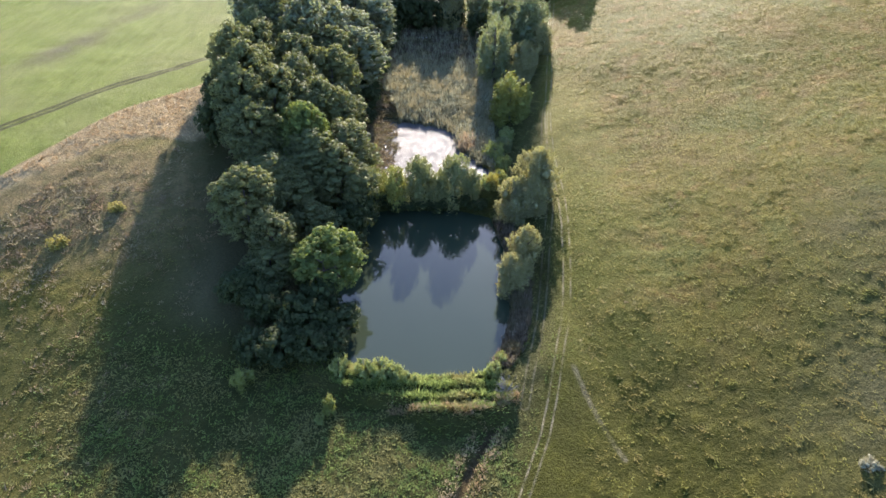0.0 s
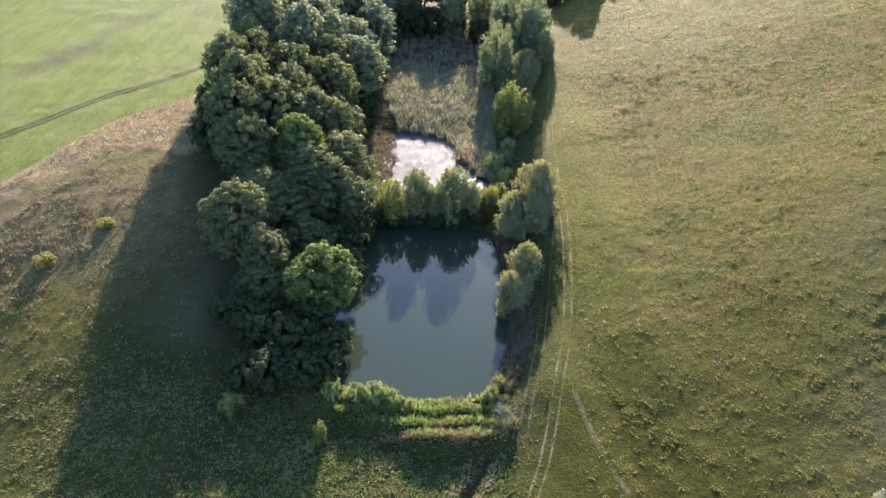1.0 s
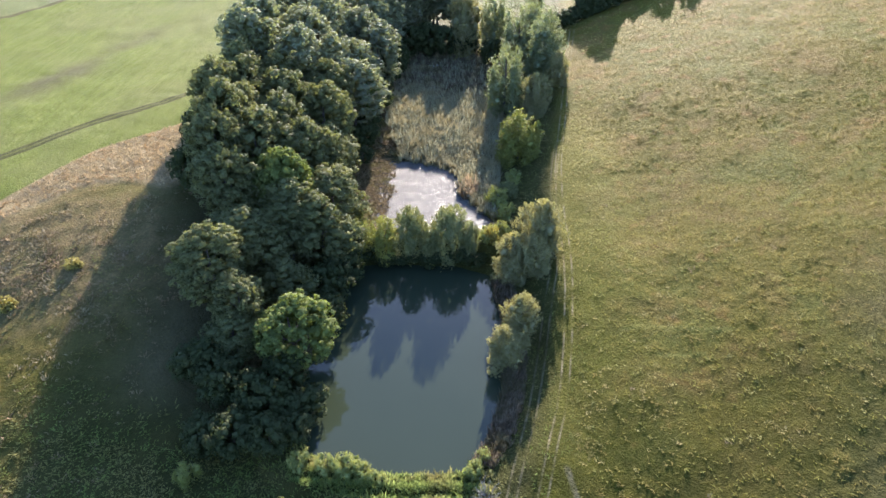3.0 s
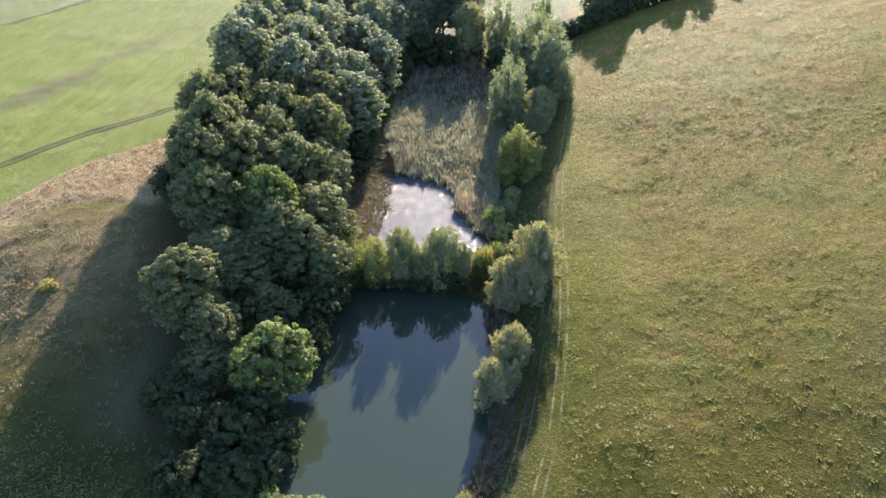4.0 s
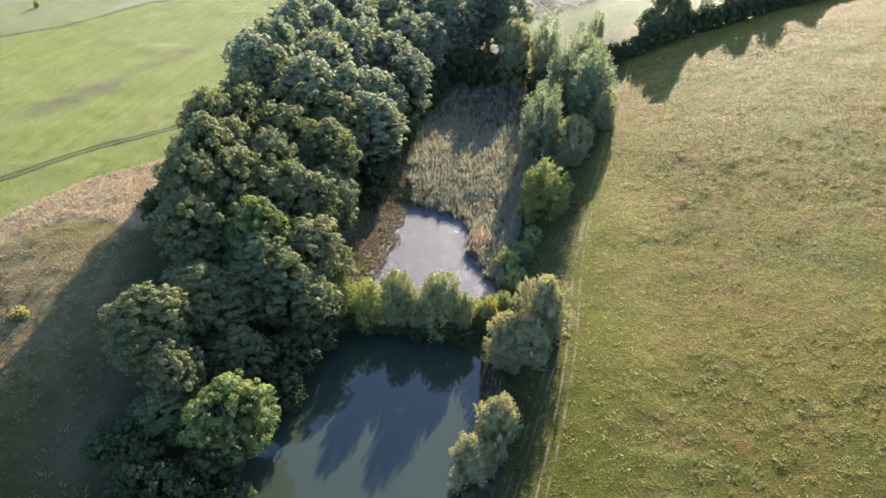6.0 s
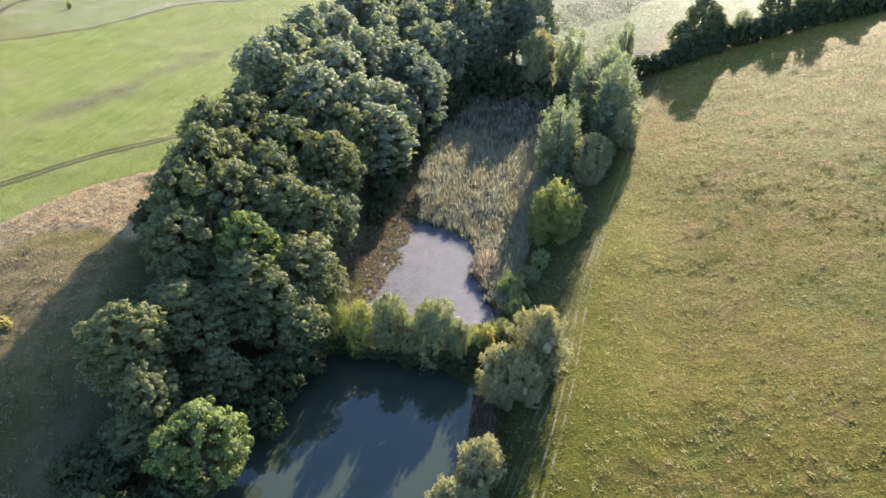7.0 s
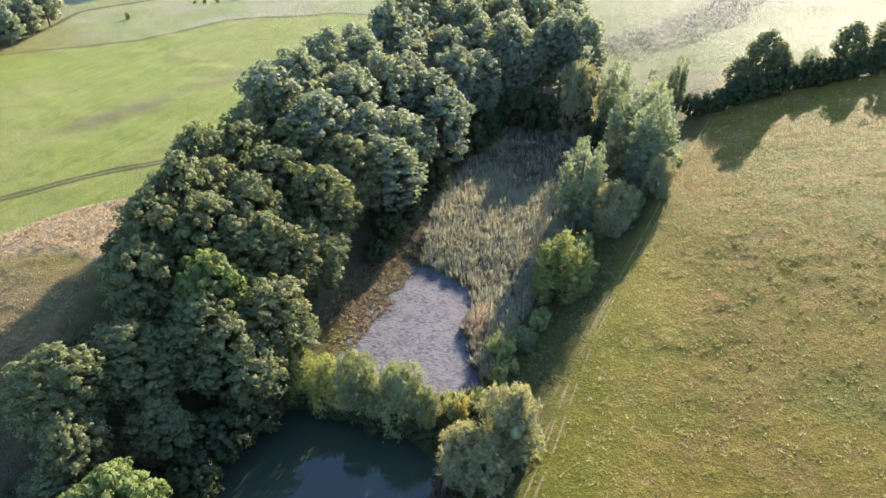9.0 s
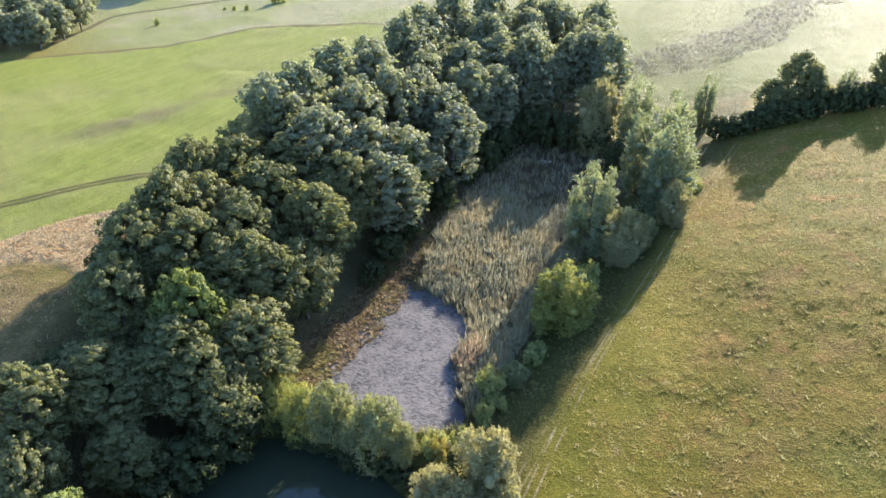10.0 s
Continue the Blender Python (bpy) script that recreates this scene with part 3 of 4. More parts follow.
def plume_mesh(name, rng, low, high, radius, twigs, per, leaf, mat, reach=3.0, peak=0.35, ragged=0.25, leaders=5, flare=0.55):
    """A feathery crown: many upswept twigs, each set with narrow leaves, round a dim core."""
    vs, fs, count = [], [], 0
    tall = high - low
    def girth(u):
        u = np.asarray(u, float)
        return np.where(u < peak, 0.80 + 0.20 * u / peak, np.sqrt(np.clip(1 - np.clip((u - peak) / (1 - peak), 0, 1) ** 2.2, 0, 1)))
    turn = rng.uniform(0, 6)
    lead = [(0.0, 0.0, 0.80 if leaders else 1.0, 1.0)]
    for i in range(leaders):
        w, q = turn + i * 2.4 + rng.normal(0, 0.3), rng.uniform(0.42, 0.60)
        lead.append((q * math.cos(w), q * math.sin(w), rng.uniform(0.38, 0.52), rng.uniform(0.55, 0.92)))
    lead = np.array(lead)
    for i in range(30):
        l = lead[i % len(lead)]
        u, w = rng.uniform(0.03, 0.75), rng.uniform(0, 2 * math.pi)
        q = rng.uniform(0.0, 0.5) * l[2] * float(girth(u))
        vs.append(np.array(((l[0] + q * math.cos(w)) * radius, (l[1] + q * math.sin(w)) * radius, low + u * tall * l[3])) + BALL_V * radius * 0.15 * rng.uniform(0.6, 1.1, (len(BALL_V), 1)) * (1, 1, 1.3))
        fs.append(BALL_F + count)
        count += len(BALL_V)
    u = np.clip(1 - rng.rand(twigs) ** 0.8, 0.02, 0.985)
    w = rng.uniform(0, 2 * math.pi, twigs)
    l = lead[rng.choice(len(lead), twigs, p=lead[:, 2] * lead[:, 3] / np.sum(lead[:, 2] * lead[:, 3]))]
    lump = 1 - ragged * rough(w * radius * 1.2 + 50, u * tall + 20, 2.6) - 0.4 * ragged * rng.rand(twigs)
    ring = l[:, 2] * girth(u) * lump
    tip = np.stack(((l[:, 0] + ring * np.cos(w)) * radius, (l[:, 1] + ring * np.sin(w)) * radius, low + u * tall * l[:, 3]), 1)
    ln = reach * rng.uniform(0.6, 1.3, twigs)
    inward = np.stack((-np.cos(w), -np.sin(w), np.zeros(twigs)), 1) * (flare * (1 - 0.5 * u))[:, None] + np.array((0, 0, -1.0))
    inward += rng.normal(0, 0.18, (twigs, 3))
    inward /= np.linalg.norm(inward, axis=1)[:, None]
    own = np.repeat(np.arange(twigs), per)
    m = len(own)
    s_ = rng.rand(m) ** 1.1
    p = tip[own] + inward[own] * (ln[own] * s_)[:, None] + rng.normal(0, 1, (m, 3)) * (leaf * (0.25 + 1.3 * s_))[:, None]
    out_ = np.stack((np.cos(w), np.sin(w), np.full(twigs, 0.35)), 1)[own]
    face = out_ * 0.7 + rng.normal(0, 0.6, (m, 3)) + np.array((0, 0, 0.25))
    face /= np.linalg.norm(face, axis=1)[:, None]
    b = -inward[own] + rng.normal(0, 0.45, (m, 3))
    a = np.cross(face, b)
    a /= np.linalg.norm(a, axis=1)[:, None]
    b = np.cross(a, face)
    size = leaf * rng.uniform(0.6, 1.35, (m, 1))
    bend = face * size * 0.2
    quad = np.stack((p - b * size, p + a * size * 0.28 - bend, p + b * size, p - a * size * 0.28 - bend), 1).reshape(-1, 3)
    tri = np.concatenate(fs)
    ids = np.arange(m * 4).reshape(-1, 4) + count
    vs = np.concatenate(vs + [quad])
    me = bpy.data.meshes.new(name)
    me.vertices.add(len(vs)), me.loops.add(len(tri) * 3 + m * 4), me.polygons.add(len(tri) + m)
    me.vertices.foreach_set("co", vs.astype(np.float32).ravel())
    me.loops.foreach_set("vertex_index", np.concatenate((tri.ravel(), ids.ravel())).astype(np.int32))
    me.polygons.foreach_set("loop_start", np.concatenate((np.arange(len(tri)) * 3, len(tri) * 3 + np.arange(m) * 4)).astype(np.int32))
    me.update(calc_edges=True)
    me.materials.append(mat)
    return me


def plume_kind(name, seed, height, radius, mat, label, category, twigs=420, per=34, leaf=0.34, clear=0.0, thick=0.25, reach=3.0, peak=0.35, ragged=0.25, leaders=5, flare=0.55):
    """The meshes of one kind of feathery tree or shrub, at its natural size."""
    rng = np.random.RandomState(seed)
    crown = plume_mesh("crown", rng, height * clear, height, radius, twigs, per, leaf, mat, reach, peak, ragged, leaders, flare)
    trunk = trunk_mesh("trunk", rng, height, radius * 0.7, thick, M_BARK)
    return dict(name=name, height=height, radius=radius, crown=crown, trunk=trunk, label=label, category=category)


def tree_kind(name, seed, height, radius, mat, label, category, lobes=34, lobe=0.34, leaves=9000, leaf=0.42, clear=0.06, thick=0.4, top=0.5, upright=0.0, thin=1.0, cone=0.0, core=1.0):
    """The meshes of one kind of tree or shrub, at its natural size."""
    rng = np.random.RandomState(seed)
    crown = crown_mesh("crown", rng, height * clear, height, radius, lobes, radius * lobe, leaves, leaf, mat, top, upright, thin, cone, core)
    trunk = trunk_mesh("trunk", rng, height, radius, thick, M_BARK)
    return dict(name=name, height=height, radius=radius, crown=crown, trunk=trunk, label=label, category=category)


def plant(kind, x, y, height, radius, turn=0.0, label="", group=""):
    """One tree of that kind: an empty at its foot, with trunk and crown."""
    base = new(kind["name"])
    z = float(ground(x, y))
    s, h = radius / kind["radius"], height / kind["height"]
    oval = 1 + 0.12 * math.sin(x * 1.7 + y * 0.9)
    base.matrix_world = Matrix.LocRotScale((x, y, z - 0.05), Euler((0, 0, radians(turn))), (s * oval, s / oval, h))
    tagged(base, label or kind["label"], kind["category"], group)
    for key in ("trunk", "crown"):
        ob = new(key, kind[key])
        ob.parent = base
    return base


OAKS = [tree_kind("oak_tree", 10 + i, 22, 6.4, M_OAK, "tall dark green oak tree of the dense grove", "tree", lobes=210 + 15 * i, lobe=0.128 + 0.008 * (i % 3), leaves=20000, leaf=0.225) for i in range(4)]
TALLS = [tree_kind("grove_tree", 30 + i, 26, 6.4, M_FAR, "tall broadleaf tree at the grove's far end, leaves paled for haze", "tree", lobes=180, lobe=0.140, top=0.45, leaves=9600, leaf=0.32) for i in range(3)]
WOODS = [tree_kind("oak_tree", 40 + i, 18, 6.4, M_FAR, "oak tree of the wood beyond the field, leaves paled for haze", "tree", lobes=60, lobe=0.23, leaves=4200, leaf=0.5) for i in range(2)]
BRIGHT = tree_kind("oak_tree", 50, 18, 7.0, M_OAK_BRIGHT, "sunlit fresh green oak tree beside the pond", "tree", lobes=200, lobe=0.125, leaves=22000, leaf=0.24)
DARKS = [tree_kind("bush", 60 + i, 8, 4.4, M_DARKBUSH, "dense green bush, leaves darkened for the grove's shade", "bush", lobes=60, lobe=0.21, leaves=3900, leaf=0.25, clear=0.02, thick=0.15) for i in range(2)]
WILLOWS = [plume_kind("willow_tree", 70 + i, 10, 5.0, M_WILLOW, "silvery grey-green willow on the pond bank", "tree", twigs=900, per=27, leaf=0.19, thick=0.25, reach=1.5, peak=0.42, ragged=0.72, leaders=0, flare=0.85) for i in range(2)]
SHRUBS = [plume_kind("willow_shrub", 80 + i, 10, 4.6, M_SHRUB, "olive green willow shrub on the dam between the ponds", "shrub", twigs=430, per=22, leaf=0.26, thick=0.2, reach=2.1, peak=0.45, ragged=0.5, leaders=0, flare=0.6) for i in range(3)]
YSHRUB = plume_kind("willow_shrub", 85, 10, 4.6, M_YELLOW, "yellow-green willow shrub on the dam between the ponds", "shrub", twigs=430, per=22, leaf=0.26, thick=0.2, reach=2.0, peak=0.5, ragged=0.5, leaders=0, flare=0.6)
POPLARS = [plume_kind("poplar_tree", 90 + i, 24, 5.6, M_POPLAR, "light green poplar tree at the wood's edge", "tree", twigs=600, per=28, leaf=0.34, thick=0.4, reach=3.0, peak=0.5, ragged=0.5, leaders=8, flare=0.85) for i in range(2)]
SPRUCY = plume_kind("alder_tree", 95, 17, 5.6, M_YOUNG, "yellow-green young tree with an upswept pointed crown", "tree", twigs=420, per=34, leaf=0.32, clear=0.05, thick=0.2, reach=2.8, peak=0.30, ragged=0.55, leaders=8, flare=0.9)
GOLD = plume_kind("yellow_shrub", 97, 3, 2.0, M_GOLD, "yellow-leaved small shrub among dry weeds", "shrub", twigs=120, per=18, leaf=0.17, thick=0.06, reach=0.8, peak=0.5, ragged=0.3, leaders=4)
BANKS = [plume_kind("bank_shrub", 100 + i, 3, 2.4, M_BANK, "pale green leafy shrub on the pond bank", "shrub", twigs=210, per=22, leaf=0.125, thick=0.07, reach=0.7, peak=0.55, ragged=0.5, leaders=5, flare=0.8) for i in range(2)]
SAPLING = plume_kind("sapling", 120, 5, 2.0, M_YOUNG, "small leafy sapling below the bank", "sapling", twigs=130, per=20, leaf=0.13, clear=0.1, thick=0.06, reach=1.1, peak=0.4, ragged=0.7, leaders=6, flare=0.9)
HEDGES = [tree_kind("hedge_bush", 110 + i, 6, 3.4, M_DARKBUSH, "dark green hedge bush at the meadow's top", "bush", lobes=34, lobe=0.27, leaves=2300, leaf=0.32, clear=0.0, thick=0.12) for i in range(2)]

rng = np.random.RandomState(5)
GROVE = "trees of the grove beside the ponds"
# front part of the grove
for x, y in ((-23.5, 160), (-31, 148), (-38, 141), (-44, 151), (-48, 160), (-50, 170), (-47, 179), (-50, 190), (-34.5, 168.5),
             (-39, 177), (-27.5, 180), (-30.5, 189), (-45, 199), (-51, 206), (-30, 171), (-54, 183), (-53, 197), (-41, 165), (-24, 149), (-33, 199), (-40, 188), (-32.5, 204)):
    edge = (0.86 if x > -29 else 1.0) * (1.0 if x > -29 else 0.70 if y < 145 else 0.84 if y < 155 else 1.0)      # lower towards the pond
    plant(OAKS[rng.randint(4)], x, y, rng.uniform(21.5, 24.5) * edge, rng.uniform(6.6, 7.8), rng.uniform(0, 360), group=GROVE)
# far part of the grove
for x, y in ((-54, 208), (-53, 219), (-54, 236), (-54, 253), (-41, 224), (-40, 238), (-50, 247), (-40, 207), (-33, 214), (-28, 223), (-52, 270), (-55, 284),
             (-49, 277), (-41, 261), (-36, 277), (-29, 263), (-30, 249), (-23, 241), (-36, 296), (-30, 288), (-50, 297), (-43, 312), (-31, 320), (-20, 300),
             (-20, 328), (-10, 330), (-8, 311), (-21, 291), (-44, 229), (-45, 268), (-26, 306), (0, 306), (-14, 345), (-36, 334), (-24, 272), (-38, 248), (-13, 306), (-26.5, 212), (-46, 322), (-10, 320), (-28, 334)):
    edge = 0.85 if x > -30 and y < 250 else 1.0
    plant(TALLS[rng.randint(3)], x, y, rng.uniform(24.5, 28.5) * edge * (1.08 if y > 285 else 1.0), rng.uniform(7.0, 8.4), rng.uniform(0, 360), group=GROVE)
# two yellower crowns in the grove
plant(BRIGHT, -33, 157, 22.5, 7.6, 90, "yellow-green oak crown rising from the grove", GROVE)
plant(BRIGHT, -25.5, 222, 20.5, 5.2, 30, "yellow-green oak crown rising from the grove", GROVE)
# two lit trees at the lower pond
plant(OAKS[3], -41.0, 128.5, 18.4, 6.6, 40, "broad oak tree standing before the grove")
plant(OAKS[0], -35.0, 123.5, 14.2, 5.4, 150, "broad oak tree standing before the grove")
plant(BRIGHT, -24.0, 118.5, 16.0, 7.2, 200)
plant(OAKS[1], -28.5, 134, 13.0, 5.6, 10, group=GROVE)
plant(OAKS[0], -34.5, 138, 14.0, 5.8, 80, group=GROVE)
plant(OAKS[2], -35, 118, 10, 5.5, 60, group=GROVE)
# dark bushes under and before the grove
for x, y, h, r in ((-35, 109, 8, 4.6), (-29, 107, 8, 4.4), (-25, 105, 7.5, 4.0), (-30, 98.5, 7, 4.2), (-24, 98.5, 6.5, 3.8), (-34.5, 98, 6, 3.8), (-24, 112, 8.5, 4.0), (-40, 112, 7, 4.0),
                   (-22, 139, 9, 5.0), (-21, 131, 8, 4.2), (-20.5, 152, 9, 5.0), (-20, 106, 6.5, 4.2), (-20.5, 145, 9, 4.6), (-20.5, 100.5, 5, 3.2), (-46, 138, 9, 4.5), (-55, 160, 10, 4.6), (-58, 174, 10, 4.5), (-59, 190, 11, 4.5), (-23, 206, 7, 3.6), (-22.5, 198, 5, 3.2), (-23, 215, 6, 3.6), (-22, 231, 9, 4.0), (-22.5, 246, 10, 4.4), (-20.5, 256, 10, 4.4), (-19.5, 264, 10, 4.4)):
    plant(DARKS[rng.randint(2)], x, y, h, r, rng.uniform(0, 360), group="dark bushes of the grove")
plant(SAPLING, -35.5, 91.5, 4.2, 3.2, 0, "small bright green bush at the grove's foot")
# shrubs on the dam between the ponds
for i, (x, y, h, r) in enumerate(((-17, 155.8, 9.4, 4.8), (-11.5, 155.6, 10.2, 5.0), (-5.4, 155.8, 12.8, 5.2), (3.4, 155.8, 13.4, 5.6), (-1.0, 155.6, 8.8, 3.8), (8.2, 156.2, 8.2, 3.2))):
    plant(YSHRUB if i < 2 else SHRUBS[i % 3], x, y, h, r, 70 * i, group="shrubs on the dam")
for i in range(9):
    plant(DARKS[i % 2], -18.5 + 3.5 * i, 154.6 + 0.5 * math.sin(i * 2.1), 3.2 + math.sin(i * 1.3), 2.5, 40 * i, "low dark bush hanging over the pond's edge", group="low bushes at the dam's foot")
plant(GOLD, 13.4, 158.4, 5.2, 2.2, 0, "small bright yellow shrub between grey willows")
for i, (x, y, h, r) in enumerate(((18.4, 148.5, 12.2, 6.8), (24.2, 154.0, 14.0, 7.6), (22.4, 147.5, 10.5, 6.0), (15.4, 121.2, 9.8, 5.8), (18.2, 127.5, 11.8, 5.8))):
    plant(WILLOWS[i % 2], x, y, h, r, 60 * i, group="grey willows on the pond bank")
# trees and bushes along the upper pond's other side
plant(SPRUCY, 20.8, 199, 16.2, 7.6, 20)
WOOD_EDGE = "poplars at the wood's edge"
for i, (x, y, h, r_) in enumerate(((17.5, 229, 23.5, 7.0), (30.5, 247, 25, 8.4), (23, 262, 24, 7.6), (15, 284, 25.5, 7.4), (27, 274, 23, 6.6))):
    plant(POPLARS[i % 2], x, y, h, r_, 70 * i, group=WOOD_EDGE)
plant(WILLOWS[0], 27.0, 224, 13.5, 7.2, 0, "silvery willow below the poplars")
plant(WILLOWS[1], 4, 284, 22.5, 12.0, 0, "broad silvery willow at the marsh end")
plant(WILLOWS[0], 34.5, 238, 11, 5.6, 120, "silvery willow below the poplars")
for x, y, h, r_ in ((-17, 279, 11, 5.2), (-10, 281, 12, 5.4), (-3, 281, 11, 5.2), (-21, 270, 9, 4.4), (5, 283, 10, 4.6), (14, 272, 9, 4.6)):
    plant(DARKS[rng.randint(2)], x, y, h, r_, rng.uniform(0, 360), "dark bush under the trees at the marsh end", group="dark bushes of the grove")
plant(POPLARS[0], 31.0, 304, 16.5, 4.0, 10, "slim poplar standing alone beyond the wood")
for x, y, h, r in ((14.6, 177, 5.6, 3.4), (17.4, 181, 4.4, 3.2), (19, 188.5, 3.6, 3.2), (16.5, 170, 4.4, 2.6), (12.4, 159.6, 4.6, 2.7), (15.6, 162.5, 4.0, 2.4), (17.5, 173.6, 3.0, 2.4), (30, 232, 6, 3.0), (34, 242, 5, 2.6), (36, 255, 5, 2.6), (22, 214, 7, 3.6)):
    plant((*BANKS, SHRUBS[0])[rng.randint(3)], x, y, h, r * 1.15, rng.uniform(0, 360), "low olive green bush beside the marsh", group="low bushes beside the marsh")
# hedge at the top of the meadow
for i in range(30):
    x = 37 + i * 2.7
    y = 289 + 0.32 * (x - 37) + rng.uniform(-1, 1)
    plant(HEDGES[i % 2], x, y, rng.uniform(4.8, 7.2), rng.uniform(2.9, 3.7), rng.uniform(0, 360), group="hedge bushes")
for x, y, h, r in ((54.5, 301, 17.5, 5.0), (49.5, 299, 12, 4.4), (58.5, 302, 14, 4.2), (77, 308, 14, 5.0), (86, 309, 14, 5.0), (97, 313, 13, 5.0)):
    plant(OAKS[rng.randint(4)], x, y, h, r, rng.uniform(0, 360), "dark broadleaf tree in the hedge", group="hedge trees")
plant(POPLARS[1], 67, 306, 10.5, 4.6, 40, "light green round tree in the hedge", group="hedge trees")
# the far wood and lone bushes in the fields
for x, y in ((-236, 262), (-228, 267), (-222, 272), (-230, 278), (-226, 286), (-236, 290), (-232, 300), (-240, 308), (-246, 272), (-248, 286), (-252, 300), (-258, 262), (-262, 280), (-264, 300), (-244, 256), (-256, 250), (-270, 256), (-250, 318), (-262, 372), (-272, 380), (-252, 384), (-284, 390), (-268, 396)):
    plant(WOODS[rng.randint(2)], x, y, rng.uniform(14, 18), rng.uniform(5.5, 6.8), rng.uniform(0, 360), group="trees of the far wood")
plant(BANKS[0], -205, 318, 4.2, 1.5, 0, "lone thin bush in the pale field")
for x, y, h, r in ((-189, 351, 2.4, 1.3), (-184, 354, 3.0, 1.4), (-194, 350, 1.8, 1.2), (-178, 373, 8, 2.6), (-181, 371, 4, 1.8)):
    plant(BANKS[1], x, y, h, r, 0, "thin bush on the far field's edge", group="far field bushes")
# shrubs of the near dam and the slope
for i, (x, y, h, r) in enumerate(((-18.6, 95.6, 3.9, 2.9), (-13.6, 94.4, 3.3, 2.6), (-10.4, 94.4, 4.0, 2.9), (-7.2, 93.6, 3.0, 2.3), (-4.5, 92.6, 2.0, 1.5), (9.8, 94.8, 2.6, 2.2), (11.5, 98, 2.4, 1.8))):
    plant(BANKS[i % 2], x, y, h, r, 50 * i, group="shrubs of the near bank")
plant(SAPLING, -19.4, 86.5, 5.6, 1.9, 70, "small leafy sapling below the bank")
plant(BANKS[0], -20.8, 84.6, 2.2, 1.3, 0, "small leafy sapling below the bank")
for x, y, h, r in ((-79, 121, 2.7, 2.7), (-70.5, 132, 1.9, 2.4)):
    plant(GOLD, x, y, h, r, 30 * h, group="yellow shrubs on the slope")

plant(BANKS[1], -0.4, 153.6, 2.2, 0.9, 80, "small sunlit sapling at the water's edge")
M_PALE = leaf_material("dry_shrub_twigs", (0.19, 0.175, 0.11), (0.40, 0.37, 0.25), (0.36, 0.32, 0.19), share=0.4)
DRYSHRUB = plume_kind("dry_shrub", 130, 1.6, 2.0, M_PALE, "pale dry shrub on the grazed meadow", "shrub", twigs=260, per=24, leaf=0.085, thick=0.05, reach=0.5, peak=0.3, ragged=0.7, leaders=3, flare=0.9)
plant(DRYSHRUB, 65.4, 69.2, 1.3, 2.7, 15)
# pale stones at the marsh end
k = Mat("pale_stone")
M_STONE = k.surface(k.mix(k.noise(2.5, 4), (0.34, 0.32, 0.29), (0.55, 0.53, 0.49)), 0.8, 0.3, k.bump(k.noise(6, 3), 0.03))
for i, (x, y, r_) in enumerate(((-7.2, 270.6, 0.6), (-5.8, 271.4, 0.45), (-8.4, 271.6, 0.4))):
    bm = bmesh.new()
    bmesh.ops.create_icosphere(bm, subdivisions=3, radius=r_)
    for v in bm.verts:
        v.co *= 1 + 0.35 * (noise.noise(v.co * 1.6 / r_ + Vector((i * 7, 0, 0))))
        v.co.z *= 0.7
    me = bpy.data.meshes.new("stone")
    bm.to_mesh(me)
    me.materials.append(M_STONE)
    for f in me.polygons:
        f.use_smooth = True
    ob = new("stone", me)
    ob.location = (x, y, float(ground(x, y)) + r_ * 0.4)
    tagged(ob, "pale rounded stone lying at the marsh end", "stone", "pale stones")

# the leafless bush on the bank
bare = new("bare_bush")
bare.matrix_world = Matrix.Translation((12.0, 90.5, float(ground(12.0, 90.5)) - 0.1))
tagged(bare, "leafless grey bush with splayed dead branches", "bush")
for i in range(26):
    w, e = rng.uniform(0, 2 * math.pi), rng.uniform(0.35, 1.2)
    ln = rng.uniform(2.2, 4.2)
    d0 = np.array((math.cos(w) * math.cos(e), math.sin(w) * math.cos(e), math.sin(e)))
    pts = [d0 * ln * s + np.array((0, 0, -0.3 * s * s)) + rng.normal(0, 0.06, 3) for s in (0, 0.35, 0.7, 1.0)]
    pieces = [tube(pts, (0.05, 0.035, 0.022, 0.008), 5)]
    for _ in range(3):
        s = pts[rng.randint(1, 3)]
        pieces.append(tube([s, s + rng.normal(0, 0.3, 3) + d0 * 0.5, s + rng.normal(0, 0.4, 3) + d0 * 0.9], (0.03, 0.02, 0.008), 4))
    ob = new("branch", mesh("branch", *join(pieces), M_DEAD, True))
    ob.parent = bare

